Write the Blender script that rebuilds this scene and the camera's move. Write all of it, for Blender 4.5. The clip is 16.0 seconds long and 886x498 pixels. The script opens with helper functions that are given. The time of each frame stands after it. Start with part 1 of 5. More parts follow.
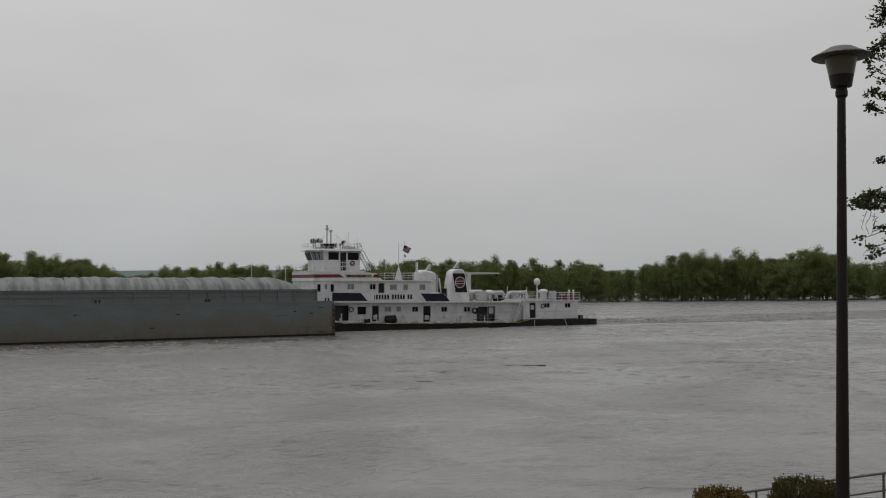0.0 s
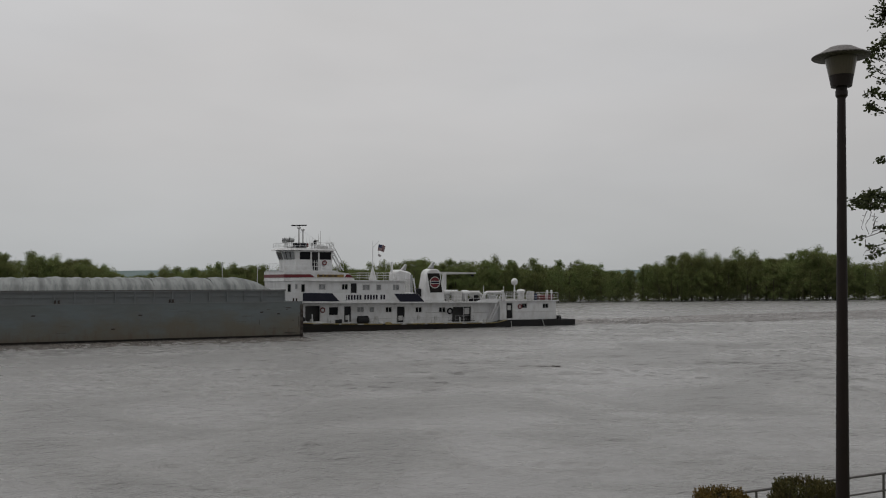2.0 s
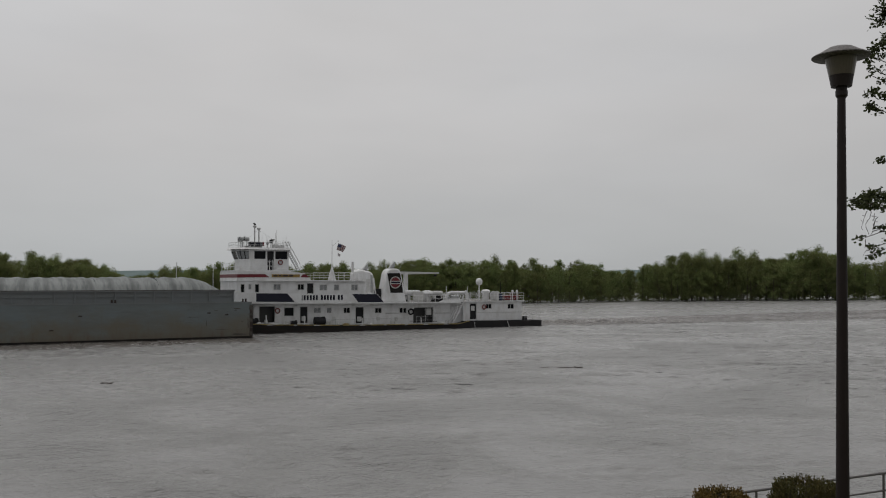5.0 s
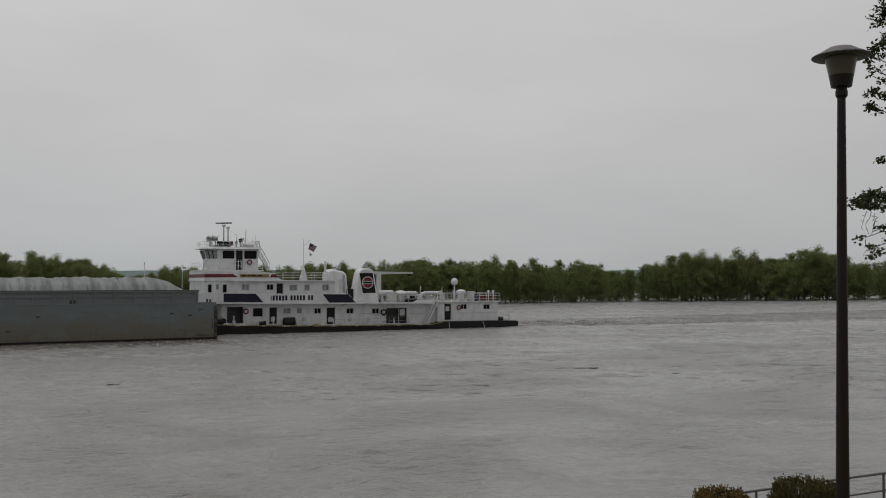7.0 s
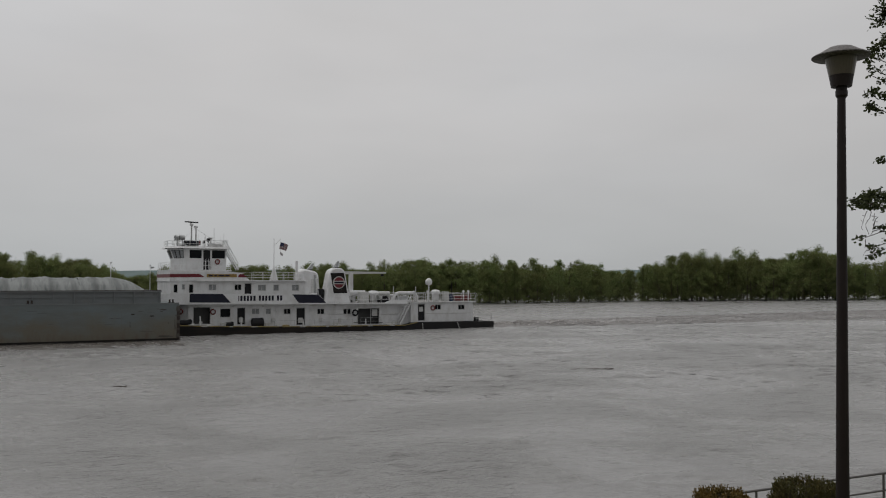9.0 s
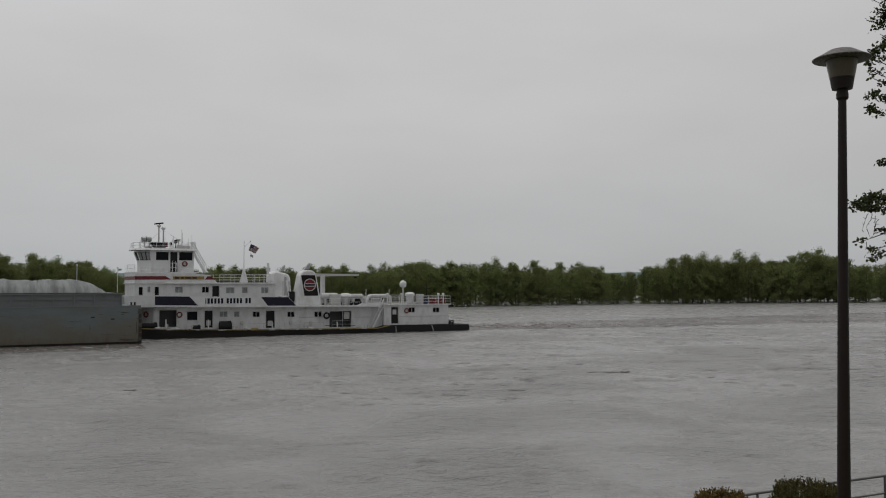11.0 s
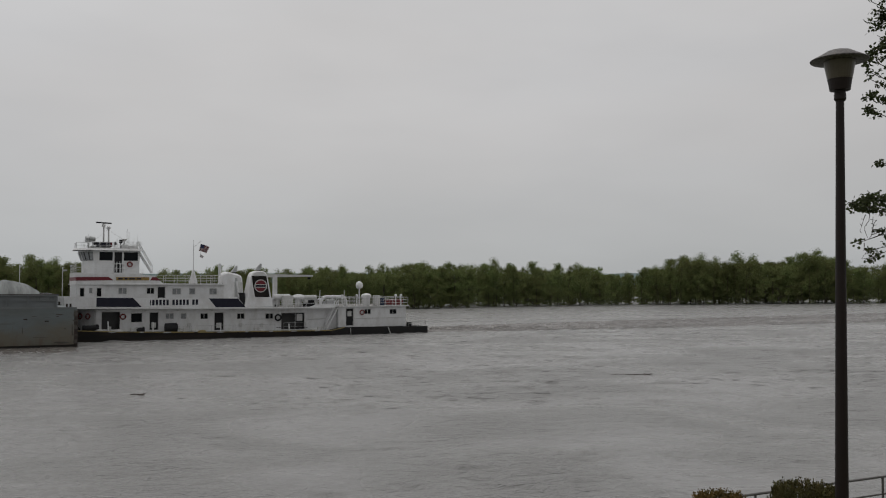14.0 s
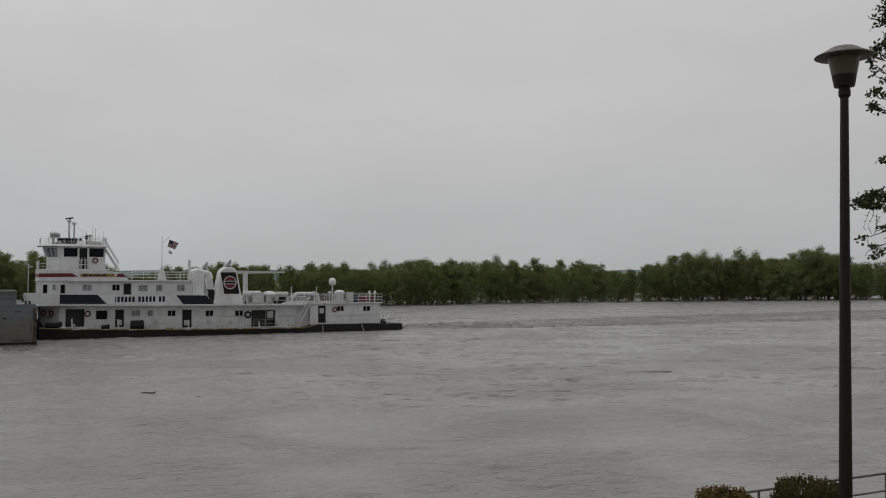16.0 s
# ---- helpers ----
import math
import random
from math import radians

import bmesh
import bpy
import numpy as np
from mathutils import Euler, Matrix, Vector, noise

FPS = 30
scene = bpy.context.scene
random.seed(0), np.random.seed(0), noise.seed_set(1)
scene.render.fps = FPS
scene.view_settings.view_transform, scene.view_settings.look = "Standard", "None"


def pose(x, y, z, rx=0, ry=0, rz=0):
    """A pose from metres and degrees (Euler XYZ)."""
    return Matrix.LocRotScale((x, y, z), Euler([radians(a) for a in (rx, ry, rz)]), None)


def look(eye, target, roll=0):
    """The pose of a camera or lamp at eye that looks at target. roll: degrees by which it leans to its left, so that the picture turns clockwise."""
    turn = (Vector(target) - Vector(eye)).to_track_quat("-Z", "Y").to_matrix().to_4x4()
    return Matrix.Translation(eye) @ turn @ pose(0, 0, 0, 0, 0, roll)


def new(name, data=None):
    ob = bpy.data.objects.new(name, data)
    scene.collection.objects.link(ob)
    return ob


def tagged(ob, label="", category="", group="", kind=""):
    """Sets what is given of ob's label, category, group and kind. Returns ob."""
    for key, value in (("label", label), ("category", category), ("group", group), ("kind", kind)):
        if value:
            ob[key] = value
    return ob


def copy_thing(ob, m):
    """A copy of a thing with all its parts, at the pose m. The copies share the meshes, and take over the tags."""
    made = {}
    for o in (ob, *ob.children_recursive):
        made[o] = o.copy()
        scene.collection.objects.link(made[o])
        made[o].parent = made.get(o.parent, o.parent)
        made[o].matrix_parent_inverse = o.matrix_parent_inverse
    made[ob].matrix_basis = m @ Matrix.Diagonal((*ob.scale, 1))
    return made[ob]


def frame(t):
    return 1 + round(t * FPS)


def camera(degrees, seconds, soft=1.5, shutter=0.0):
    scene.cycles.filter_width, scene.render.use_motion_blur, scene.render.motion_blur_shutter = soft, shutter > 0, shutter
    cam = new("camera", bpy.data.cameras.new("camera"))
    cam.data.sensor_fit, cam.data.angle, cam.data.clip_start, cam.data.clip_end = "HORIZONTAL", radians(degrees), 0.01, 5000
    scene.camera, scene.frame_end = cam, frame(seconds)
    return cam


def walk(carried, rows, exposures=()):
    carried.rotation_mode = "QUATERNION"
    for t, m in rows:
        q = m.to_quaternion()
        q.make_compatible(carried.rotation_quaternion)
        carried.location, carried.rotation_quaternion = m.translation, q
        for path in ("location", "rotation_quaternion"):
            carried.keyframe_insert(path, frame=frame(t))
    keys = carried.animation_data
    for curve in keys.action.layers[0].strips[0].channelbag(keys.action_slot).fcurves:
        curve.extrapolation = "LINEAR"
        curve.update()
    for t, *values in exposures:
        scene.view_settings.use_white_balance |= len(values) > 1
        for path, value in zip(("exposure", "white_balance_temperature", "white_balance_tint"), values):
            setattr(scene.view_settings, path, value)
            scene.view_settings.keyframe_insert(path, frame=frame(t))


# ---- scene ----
cam = camera(54, 16.0, soft=1.1)
EYE = (0.0, 0.0, 6.0)
PITCH = 2.08


def aim(right, down, shift=0.0):
    """Camera pose turned by small angles in degrees and shifted sideways in metres."""
    return pose(EYE[0] + shift, EYE[1], EYE[2], 90 + PITCH + down, 0, right)


SWAY = ((0, 0, 0), (4, 0, 0), (7.4, 0, 0), (8, .045, -.05), (8.5, .045, -.05), (9, 0, 0), (11.5, .06, .17), (12, .02, .19),
        (12.5, .05, .22), (13, -.03, .215), (13.5, -.07, .185), (14, -.065, .22), (14.5, -.06, .18), (15, -.04, .13),
        (15.5, 0, .08), (16, .085, -.005, -.015))
walk(cam, [(t, aim(*turn)) for t, *turn in SWAY])

# ---- light ----
SUN_TURN, SUN_HIGH = radians(-38), radians(72)
world = bpy.data.worlds.new("overcast")
scene.world = world
world.use_nodes = True
wn, wl = world.node_tree.nodes, world.node_tree.links
wn.clear()


def wnode(kind, **vals):
    n = wn.new(kind)
    for k, v in vals.items():
        n.inputs[k].default_value = v
    return n


sky = wn.new("ShaderNodeTexSky")
sky.sky_type, sky.sun_disc, sky.sun_elevation, sky.sun_rotation = "NISHITA", False, SUN_HIGH, SUN_TURN
grey = wnode("ShaderNodeHueSaturation", Saturation=0.12, Value=0.018)
wl.new(sky.outputs[0], grey.inputs["Color"])
geo = wn.new("ShaderNodeTexCoord")
sep = wn.new("ShaderNodeSeparateXYZ")
wl.new(geo.outputs["Generated"], sep.inputs[0])
ramp = wn.new("ShaderNodeValToRGB")
ramp.color_ramp.interpolation = "B_SPLINE"
stops = ((0.0, (.375, .39, .397)), (.06, (.405, .414, .418)), (.16, (.478, .476, .480)), (.40, (.562, .558, .56)), (1.0, (.95, .95, .93)))
while len(ramp.color_ramp.elements) < len(stops):
    ramp.color_ramp.elements.new(.5)
for e, (p, c) in zip(ramp.color_ramp.elements, stops):
    e.position, e.color = p, (*c, 1)
wl.new(sep.outputs["Z"], ramp.inputs["Fac"])
cloud = wnode("ShaderNodeTexNoise", Scale=2.6, Detail=4, Roughness=.5)
stretch = wn.new("ShaderNodeMapping")
stretch.inputs["Scale"].default_value = (1, 1, 3.2)
wl.new(geo.outputs["Generated"], stretch.inputs["Vector"])
wl.new(stretch.outputs[0], cloud.inputs["Vector"])
cr = wn.new("ShaderNodeMapRange")
for k, v in (("From Min", .3), ("From Max", .7), ("To Min", .93), ("To Max", 1.05)):
    cr.inputs[k].default_value = v
wl.new(cloud.outputs[0], cr.inputs["Value"])
mul = wn.new("ShaderNodeVectorMath")
mul.operation = "SCALE"
wl.new(ramp.outputs[0], mul.inputs[0])
# the veiled sun stands ahead, so the dome dims smoothly towards the other side
side = wn.new("ShaderNodeMapRange")
for k, v in (("From Min", -1), ("From Max", .8), ("To Min", .55), ("To Max", 1)):
    side.inputs[k].default_value = v
toward = wn.new("ShaderNodeVectorMath")
toward.operation = "DOT_PRODUCT"
toward.inputs[1].default_value = (-.48, .87, 0)
wl.new(geo.outputs["Generated"], toward.inputs[0])
wl.new(toward.outputs["Value"], side.inputs["Value"])
both = wn.new("ShaderNodeMath")
both.operation = "MULTIPLY"
wl.new(cr.outputs[0], both.inputs[0])
wl.new(side.outputs[0], both.inputs[1])
wl.new(both.outputs[0], mul.inputs["Scale"])
# the cloud cover is warmer and cooler in broad soft patches
tone = wnode("ShaderNodeTexNoise", Scale=1.7, Detail=2, Roughness=.45)
wl.new(stretch.outputs[0], tone.inputs["Vector"])
tint = wn.new("ShaderNodeValToRGB")
tint.color_ramp.elements[0].position, tint.color_ramp.elements[0].color = .35, (.975, .985, 1, 1)
tint.color_ramp.elements[1].position, tint.color_ramp.elements[1].color = .65, (1, .985, .975, 1)
wl.new(tone.outputs[0], tint.inputs["Fac"])
toned = wn.new("ShaderNodeVectorMath")
toned.operation = "MULTIPLY"
wl.new(mul.outputs[0], toned.inputs[0])
wl.new(tint.outputs[0], toned.inputs[1])
add = wn.new("ShaderNodeVectorMath")
add.operation = "ADD"
wl.new(toned.outputs[0], add.inputs[0])
wl.new(grey.outputs[0], add.inputs[1])
bg = wn.new("ShaderNodeBackground")
bg.inputs["Strength"].default_value = 0.90
wl.new(add.outputs[0], bg.inputs["Color"])
wl.new(bg.outputs[0], wn.new("ShaderNodeOutputWorld").inputs[0])
sun = new("sun", bpy.data.lights.new("sun", "SUN"))
sun.data.energy, sun.data.angle, sun.data.color = 0.7, radians(25), (1, .97, .93)
sun.matrix_world = look((-12, 15, 66), (0, 0, 0))
scene.view_settings.exposure = 0.0

# ---- materials ----
MATS = {}


def material(name, base, rough=.6, metal=0.0, other=None, scale=3.0, amount=.5, bump=0.0, bump_scale=40.0, stretch=(1, 1, 1),
             each=0.0, island=0.0, fine=.12, spec=.5, thin=0.0):
    """A surface with variation at two scales: stains towards the colour other, and grain."""
    if name in MATS:
        return MATS[name]
    m = MATS[name] = bpy.data.materials.new(name)
    m.use_nodes = True
    ns, ln = m.node_tree.nodes, m.node_tree.links
    p = ns["Principled BSDF"]
    p.inputs["Roughness"].default_value, p.inputs["Metallic"].default_value = rough, metal
    p.inputs["Specular IOR Level"].default_value = spec
    tc, mp = ns.new("ShaderNodeTexCoord"), ns.new("ShaderNodeMapping")
    mp.inputs["Scale"].default_value = stretch
    ln.new(tc.outputs["Object"], mp.inputs[0])
    big = ns.new("ShaderNodeTexNoise")
    big.inputs["Scale"].default_value, big.inputs["Detail"].default_value, big.inputs["Roughness"].default_value = scale, 6, .62
    ln.new(mp.outputs[0], big.inputs["Vector"])
    edge = ns.new("ShaderNodeMapRange")
    edge.inputs["From Min"].default_value, edge.inputs["From Max"].default_value, edge.inputs["To Max"].default_value = .42, .72, amount
    ln.new(big.outputs[0], edge.inputs["Value"])
    mix = ns.new("ShaderNodeMix")
    mix.data_type = "RGBA"
    mix.inputs["A"].default_value = (*base, 1)
    mix.inputs["B"].default_value = (*(other or [c * .6 for c in base]), 1)
    ln.new(edge.outputs[0], mix.inputs["Factor"])
    small = ns.new("ShaderNodeTexNoise")
    small.inputs["Scale"].default_value, small.inputs["Detail"].default_value = bump_scale, 4
    ln.new(mp.outputs[0], small.inputs["Vector"])
    val = ns.new("ShaderNodeMapRange")
    val.inputs["To Min"].default_value, val.inputs["To Max"].default_value = 1 - fine, 1 + fine
    ln.new(small.outputs[0], val.inputs["Value"])
    hsv = ns.new("ShaderNodeHueSaturation")
    ln.new(mix.outputs["Result"], hsv.inputs["Color"])
    v = val.outputs[0]
    for strength, kind, out in ((each, "ShaderNodeObjectInfo", "Random"), (island, "ShaderNodeNewGeometry", "Random Per Island")):
        if strength:
            src, r, k = ns.new(kind), ns.new("ShaderNodeMapRange"), ns.new("ShaderNodeMath")
            r.inputs["To Min"].default_value, r.inputs["To Max"].default_value = 1 - strength, 1 + strength
            ln.new(src.outputs[out], r.inputs["Value"])
            k.operation = "MULTIPLY"
            ln.new(v, k.inputs[0]), ln.new(r.outputs[0], k.inputs[1])
            v = k.outputs[0]
            if kind == "ShaderNodeObjectInfo":
                h = ns.new("ShaderNodeMapRange")
                h.inputs["To Min"].default_value, h.inputs["To Max"].default_value = .5 - strength * .06, .5 + strength * .04
                ln.new(src.outputs[out], h.inputs["Value"]), ln.new(h.outputs[0], hsv.inputs["Hue"])
    ln.new(v, hsv.inputs["Value"])
    ln.new(hsv.outputs[0], p.inputs["Base Color"])
    if thin:
        tr, mx = ns.new("ShaderNodeBsdfTranslucent"), ns.new("ShaderNodeMixShader")
        mx.inputs[0].default_value = thin
        ln.new(hsv.outputs[0], tr.inputs["Color"])
        ln.new(p.outputs[0], mx.inputs[1]), ln.new(tr.outputs[0], mx.inputs[2])
        ln.new(mx.outputs[0], ns["Material Output"].inputs["Surface"])
    if bump:
        b = ns.new("ShaderNodeBump")
        b.inputs["Strength"].default_value, b.inputs["Distance"].default_value = bump, .02
        ln.new(small.outputs[0], b.inputs["Height"]), ln.new(b.outputs[0], p.inputs["Normal"])
    return m


WHITE = material("white_paint", (.70, .705, .715), .45, other=(.40, .385, .36), scale=1.3, amount=.5, bump=.1, bump_scale=9, stretch=(1, 1, .55), fine=.06)
NAVY = material("navy_paint", (.008, .009, .022), .45, other=(.02, .02, .035), scale=1.5, spec=.3)
BLACK = material("black_hull_paint", (.010, .009, .009), .55, other=(.040, .030, .022), scale=.8, amount=.55, stretch=(.4, .4, 2), spec=.2)
STERN = material("dark_grey_hull_paint", (.017, .017, .018), .55, other=(.036, .031, .028), scale=.9, amount=.5, spec=.2)
YELLOW = material("weathered_yellow_paint", (.34, .27, .10), .6, other=(.12, .09, .06), scale=1.2, amount=.9)
RED = material("maroon_paint", (.15, .010, .018), .45, scale=2)
LIFE = material("faded_red_paint", (.16, .02, .02), .5, scale=4)
GOLD = material("gold_board", (.30, .19, .05), .5, other=(.12, .08, .03), scale=3)
GLASS = material("dark_window_glass", (.006, .007, .009), .08, scale=1, fine=.02, spec=.14)
# for curtained windows, and for front panes coloured like the sky seen through them
CURTAIN_SKY = material("curtained_window_glass", (.30, .31, .32), .2, other=(.12, .12, .13), scale=3, amount=.7, spec=.4)
DARK = material("grey_bulkhead_paint", (.055, .055, .055), .6, scale=2)
FRAME = material("grey_window_frame", (.55, .55, .54), .5, scale=4)
STEEL = material("galvanised_steel", (.42, .43, .43), .45, .4, scale=6, bump=.1)
DKSTEEL = material("dark_machinery", (.020, .020, .022), .7, 0, scale=5, spec=.2)
DECK = material("grey_deck_paint", (.16, .16, .155), .7, other=(.24, .2, .16), scale=1.2, bump=.2)
BARGE = material("blue_grey_hull_paint", (.142, .168, .174), .6, other=(.112, .114, .104), scale=.4, amount=.7, bump=.25, bump_scale=2.2, stretch=(.5, 1, 1.8), fine=.12)


def silt(m, colour, rust, z0, z1):
    """Dried river silt and rust runs on the lower part of a hull."""
    ns, ln = m.node_tree.nodes, m.node_tree.links
    p = ns["Principled BSDF"]
    under = p.inputs["Base Color"].links[0].from_socket
    tc, sp = ns.new("ShaderNodeTexCoord"), ns.new("ShaderNodeSeparateXYZ")
    ln.new(tc.outputs["Object"], sp.inputs[0])
    last = under
    for tint, scale, size, reach, most in ((colour, (.35, 1, .5), .9, 1.5, .9), (rust, (1.4, 1, .22), 1.3, 1.25, .8)):
        mp, nz, add, ra, mx = (ns.new("ShaderNode" + k) for k in ("Mapping", "TexNoise", "Math", "MapRange", "Mix"))
        mp.inputs["Scale"].default_value = scale
        nz.inputs["Scale"].default_value, nz.inputs["Detail"].default_value, nz.inputs["Roughness"].default_value = size, 7, .65
        ln.new(tc.outputs["Object"], mp.inputs[0]), ln.new(mp.outputs[0], nz.inputs["Vector"])
        add.operation = "MULTIPLY_ADD"
        add.inputs[1].default_value = 5.0 * reach
        ln.new(nz.outputs[0], add.inputs[0])
        neg = ns.new("ShaderNodeMath")
        neg.operation = "MULTIPLY"
        neg.inputs[1].default_value = -1.0
        ln.new(sp.outputs["Z"], neg.inputs[0]), ln.new(neg.outputs[0], add.inputs[2])
        lift = 0.0 if tint is colour else 1.1
        for k, v in (("From Min", z0 + lift), ("From Max", z1 + lift), ("To Max", most)):
            ra.inputs[k].default_value = v
        ln.new(add.outputs[0], ra.inputs["Value"])
        mx.data_type = "RGBA"
        mx.inputs["B"].default_value = (*tint, 1)
        ln.new(last, mx.inputs["A"]), ln.new(ra.outputs[0], mx.inputs["Factor"])
        last = mx.outputs["Result"]
    ln.new(last, p.inputs["Base Color"])


silt(BARGE, (.138, .124, .092), (.112, .076, .050), 1.2, 3.2)
STAIN = material("dull_rust_stain", (.075, .066, .058), .8, other=(.11, .105, .095), scale=2, amount=.9)
COAM = material("pale_grey_coaming_paint", (.17, .185, .19), .6, other=(.15, .14, .13), scale=.8, amount=.5, fine=.1)
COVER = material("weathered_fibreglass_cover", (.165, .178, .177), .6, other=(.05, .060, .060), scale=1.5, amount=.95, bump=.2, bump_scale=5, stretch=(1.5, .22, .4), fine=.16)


def valley_tint(m, colour, period, start):
    """A darker colour in the valleys of a corrugated cover, one valley every period metres along x."""
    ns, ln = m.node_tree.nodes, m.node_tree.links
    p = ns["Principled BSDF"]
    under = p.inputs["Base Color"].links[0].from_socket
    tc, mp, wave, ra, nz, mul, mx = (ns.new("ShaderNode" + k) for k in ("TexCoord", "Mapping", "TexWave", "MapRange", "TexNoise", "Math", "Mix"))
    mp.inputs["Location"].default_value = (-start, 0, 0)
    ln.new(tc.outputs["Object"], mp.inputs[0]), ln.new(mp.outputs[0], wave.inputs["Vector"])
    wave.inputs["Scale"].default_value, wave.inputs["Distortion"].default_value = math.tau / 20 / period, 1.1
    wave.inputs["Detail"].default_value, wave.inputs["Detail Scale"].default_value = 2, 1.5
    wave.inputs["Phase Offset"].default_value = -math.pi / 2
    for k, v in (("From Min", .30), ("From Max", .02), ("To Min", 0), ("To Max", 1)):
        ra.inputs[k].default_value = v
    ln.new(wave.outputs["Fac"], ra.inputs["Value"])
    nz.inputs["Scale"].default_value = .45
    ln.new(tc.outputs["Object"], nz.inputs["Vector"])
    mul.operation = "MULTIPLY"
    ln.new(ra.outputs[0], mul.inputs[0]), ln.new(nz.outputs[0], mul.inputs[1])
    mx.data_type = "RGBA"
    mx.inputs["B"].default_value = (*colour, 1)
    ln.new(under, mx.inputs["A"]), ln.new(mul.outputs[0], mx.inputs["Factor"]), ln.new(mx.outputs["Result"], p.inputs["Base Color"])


valley_tint(COVER, (.015, .020, .020), 1.97, 3.2)
RUST = material("rusty_steel", (.028, .022, .02), .8, other=(.07, .045, .032), scale=3, amount=.8, bump=.3)
POST = material("dark_brown_post_paint", (.0138, .0080, .0076), .5, other=(.024, .014, .013), scale=5, spec=.3, bump=.1, bump_scale=60)
HOOD = material("lichen_spotted_hood", (.040, .032, .031), .55, other=(.30, .28, .27), scale=34, amount=.5, bump=.2, bump_scale=70)
LENS = material("smoked_lantern_lens", (.10, .083, .06), .35, other=(.06, .05, .038), scale=7, amount=.6)
RAIL = material("weathered_grey_rail", (.13, .122, .12), .55, .3, scale=8)
BARK = material("tree_bark", (.075, .06, .048), .9, other=(.03, .025, .02), scale=3, bump=.5, bump_scale=12, stretch=(1, 1, .3))
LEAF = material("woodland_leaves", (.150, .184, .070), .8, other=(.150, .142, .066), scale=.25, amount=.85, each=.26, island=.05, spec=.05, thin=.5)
LEAF_NEAR = material("oak_leaves", (.062, .076, .032), .6, other=(.04, .046, .022), scale=5, amount=.7, island=.35, spec=.2, thin=.35)
SHRUB = material("evergreen_shrub_leaves", (.088, .084, .028), .6, other=(.12, .08, .03), scale=5, amount=.75, island=.4, spec=.25)
SHRUB_RUST = material("rust_tipped_shrub_leaves", (.18, .115, .035), .6, other=(.06, .065, .022), scale=6, amount=.9, island=.4, spec=.25, thin=.3)
GRASS = material("bank_grass", (.07, .085, .03), .9, other=(.12, .10, .06), scale=.8, amount=.7, bump=.5)
HILL = material("hazy_wooded_hill", (.16, .20, .20), 1, other=(.12, .155, .15), scale=.02, amount=.7, spec=0)


def water_material(name, base, rough, h1, h2, foam=0.0):
    m = bpy.data.materials.new(name)
    m.use_nodes = True
    ns, ln = m.node_tree.nodes, m.node_tree.links
    p = ns["Principled BSDF"]
    p.inputs["Roughness"].default_value, p.inputs["IOR"].default_value = rough, 1.33
    tc = ns.new("ShaderNodeTexCoord")
    heights = []
    for scale, stretch, turn in ((.09, (.8, 1.1, 1), 8), (1.0, (.75, 1.25, 1), -4), (3.2, (.8, 1.2, 1), 6)):
        mp, nz = ns.new("ShaderNodeMapping"), ns.new("ShaderNodeTexNoise")
        mp.inputs["Scale"].default_value, mp.inputs["Rotation"].default_value = stretch, (0, 0, radians(turn))
        nz.inputs["Scale"].default_value, nz.inputs["Detail"].default_value, nz.inputs["Roughness"].default_value = scale, 3, .55
        nz.inputs["Distortion"].default_value = 1.1
        ln.new(tc.outputs["Object"], mp.inputs[0]), ln.new(mp.outputs[0], nz.inputs["Vector"])
        heights.append(nz.outputs[0])
    last = None
    for h, (strength, dist) in zip(heights, ((h1, .8), (h2, .42), (h2, .2))):
        b = ns.new("ShaderNodeBump")
        b.inputs["Strength"].default_value, b.inputs["Distance"].default_value = strength, dist
        ln.new(h, b.inputs["Height"])
        if h is not heights[0]:
            patch = ns.new("ShaderNodeMapRange")
            for k, v in (("From Min", .38), ("From Max", .62), ("To Min", strength * .45), ("To Max", strength * 1.6)):
                patch.inputs[k].default_value = v
            ln.new(heights[0], patch.inputs["Value"]), ln.new(patch.outputs[0], b.inputs["Strength"])
        if last:
            ln.new(last.outputs[0], b.inputs["Normal"])
        last = b
    mp, nz, cut, b = (ns.new("ShaderNode" + k) for k in ("Mapping", "TexNoise", "MapRange", "Bump"))
    mp.inputs["Scale"].default_value = (.42, 1.0, 1)
    nz.inputs["Scale"].default_value, nz.inputs["Detail"].default_value, nz.inputs["Distortion"].default_value = 1.0, 2, .6
    cut.inputs["From Min"].default_value, cut.inputs["From Max"].default_value = .60, .74
    b.inputs["Strength"].default_value, b.inputs["Distance"].default_value = .7, .05
    ln.new(tc.outputs["Object"], mp.inputs[0]), ln.new(mp.outputs[0], nz.inputs["Vector"]), ln.new(nz.outputs[0], cut.inputs["Value"])
    ln.new(cut.outputs[0], b.inputs["Height"]), ln.new(last.outputs[0], b.inputs["Normal"])
    ln.new(b.outputs[0], p.inputs["Normal"])
    mix = ns.new("ShaderNodeMix")
    mix.data_type = "RGBA"
    mix.inputs["A"].default_value = (*base, 1)
    mix.inputs["B"].default_value = (*[c * .9 + foam for c in base], 1)
    mr = ns.new("ShaderNodeMapRange")
    mr.inputs["From Min"].default_value, mr.inputs["From Max"].default_value = .4, .65
    ln.new(heights[0], mr.inputs["Value"]), ln.new(mr.outputs[0], mix.inputs["Factor"])
    wind = ns.new("ShaderNodeMapRange")
    for k, v in (("From Min", .36), ("From Max", .64), ("To Min", rough * .8), ("To Max", rough * 1.35)):
        wind.inputs[k].default_value = v
    ln.new(heights[0], wind.inputs["Value"]), ln.new(wind.outputs[0], p.inputs["Roughness"])
    ln.new(mix.outputs["Result"], p.inputs["Base Color"])
    return m


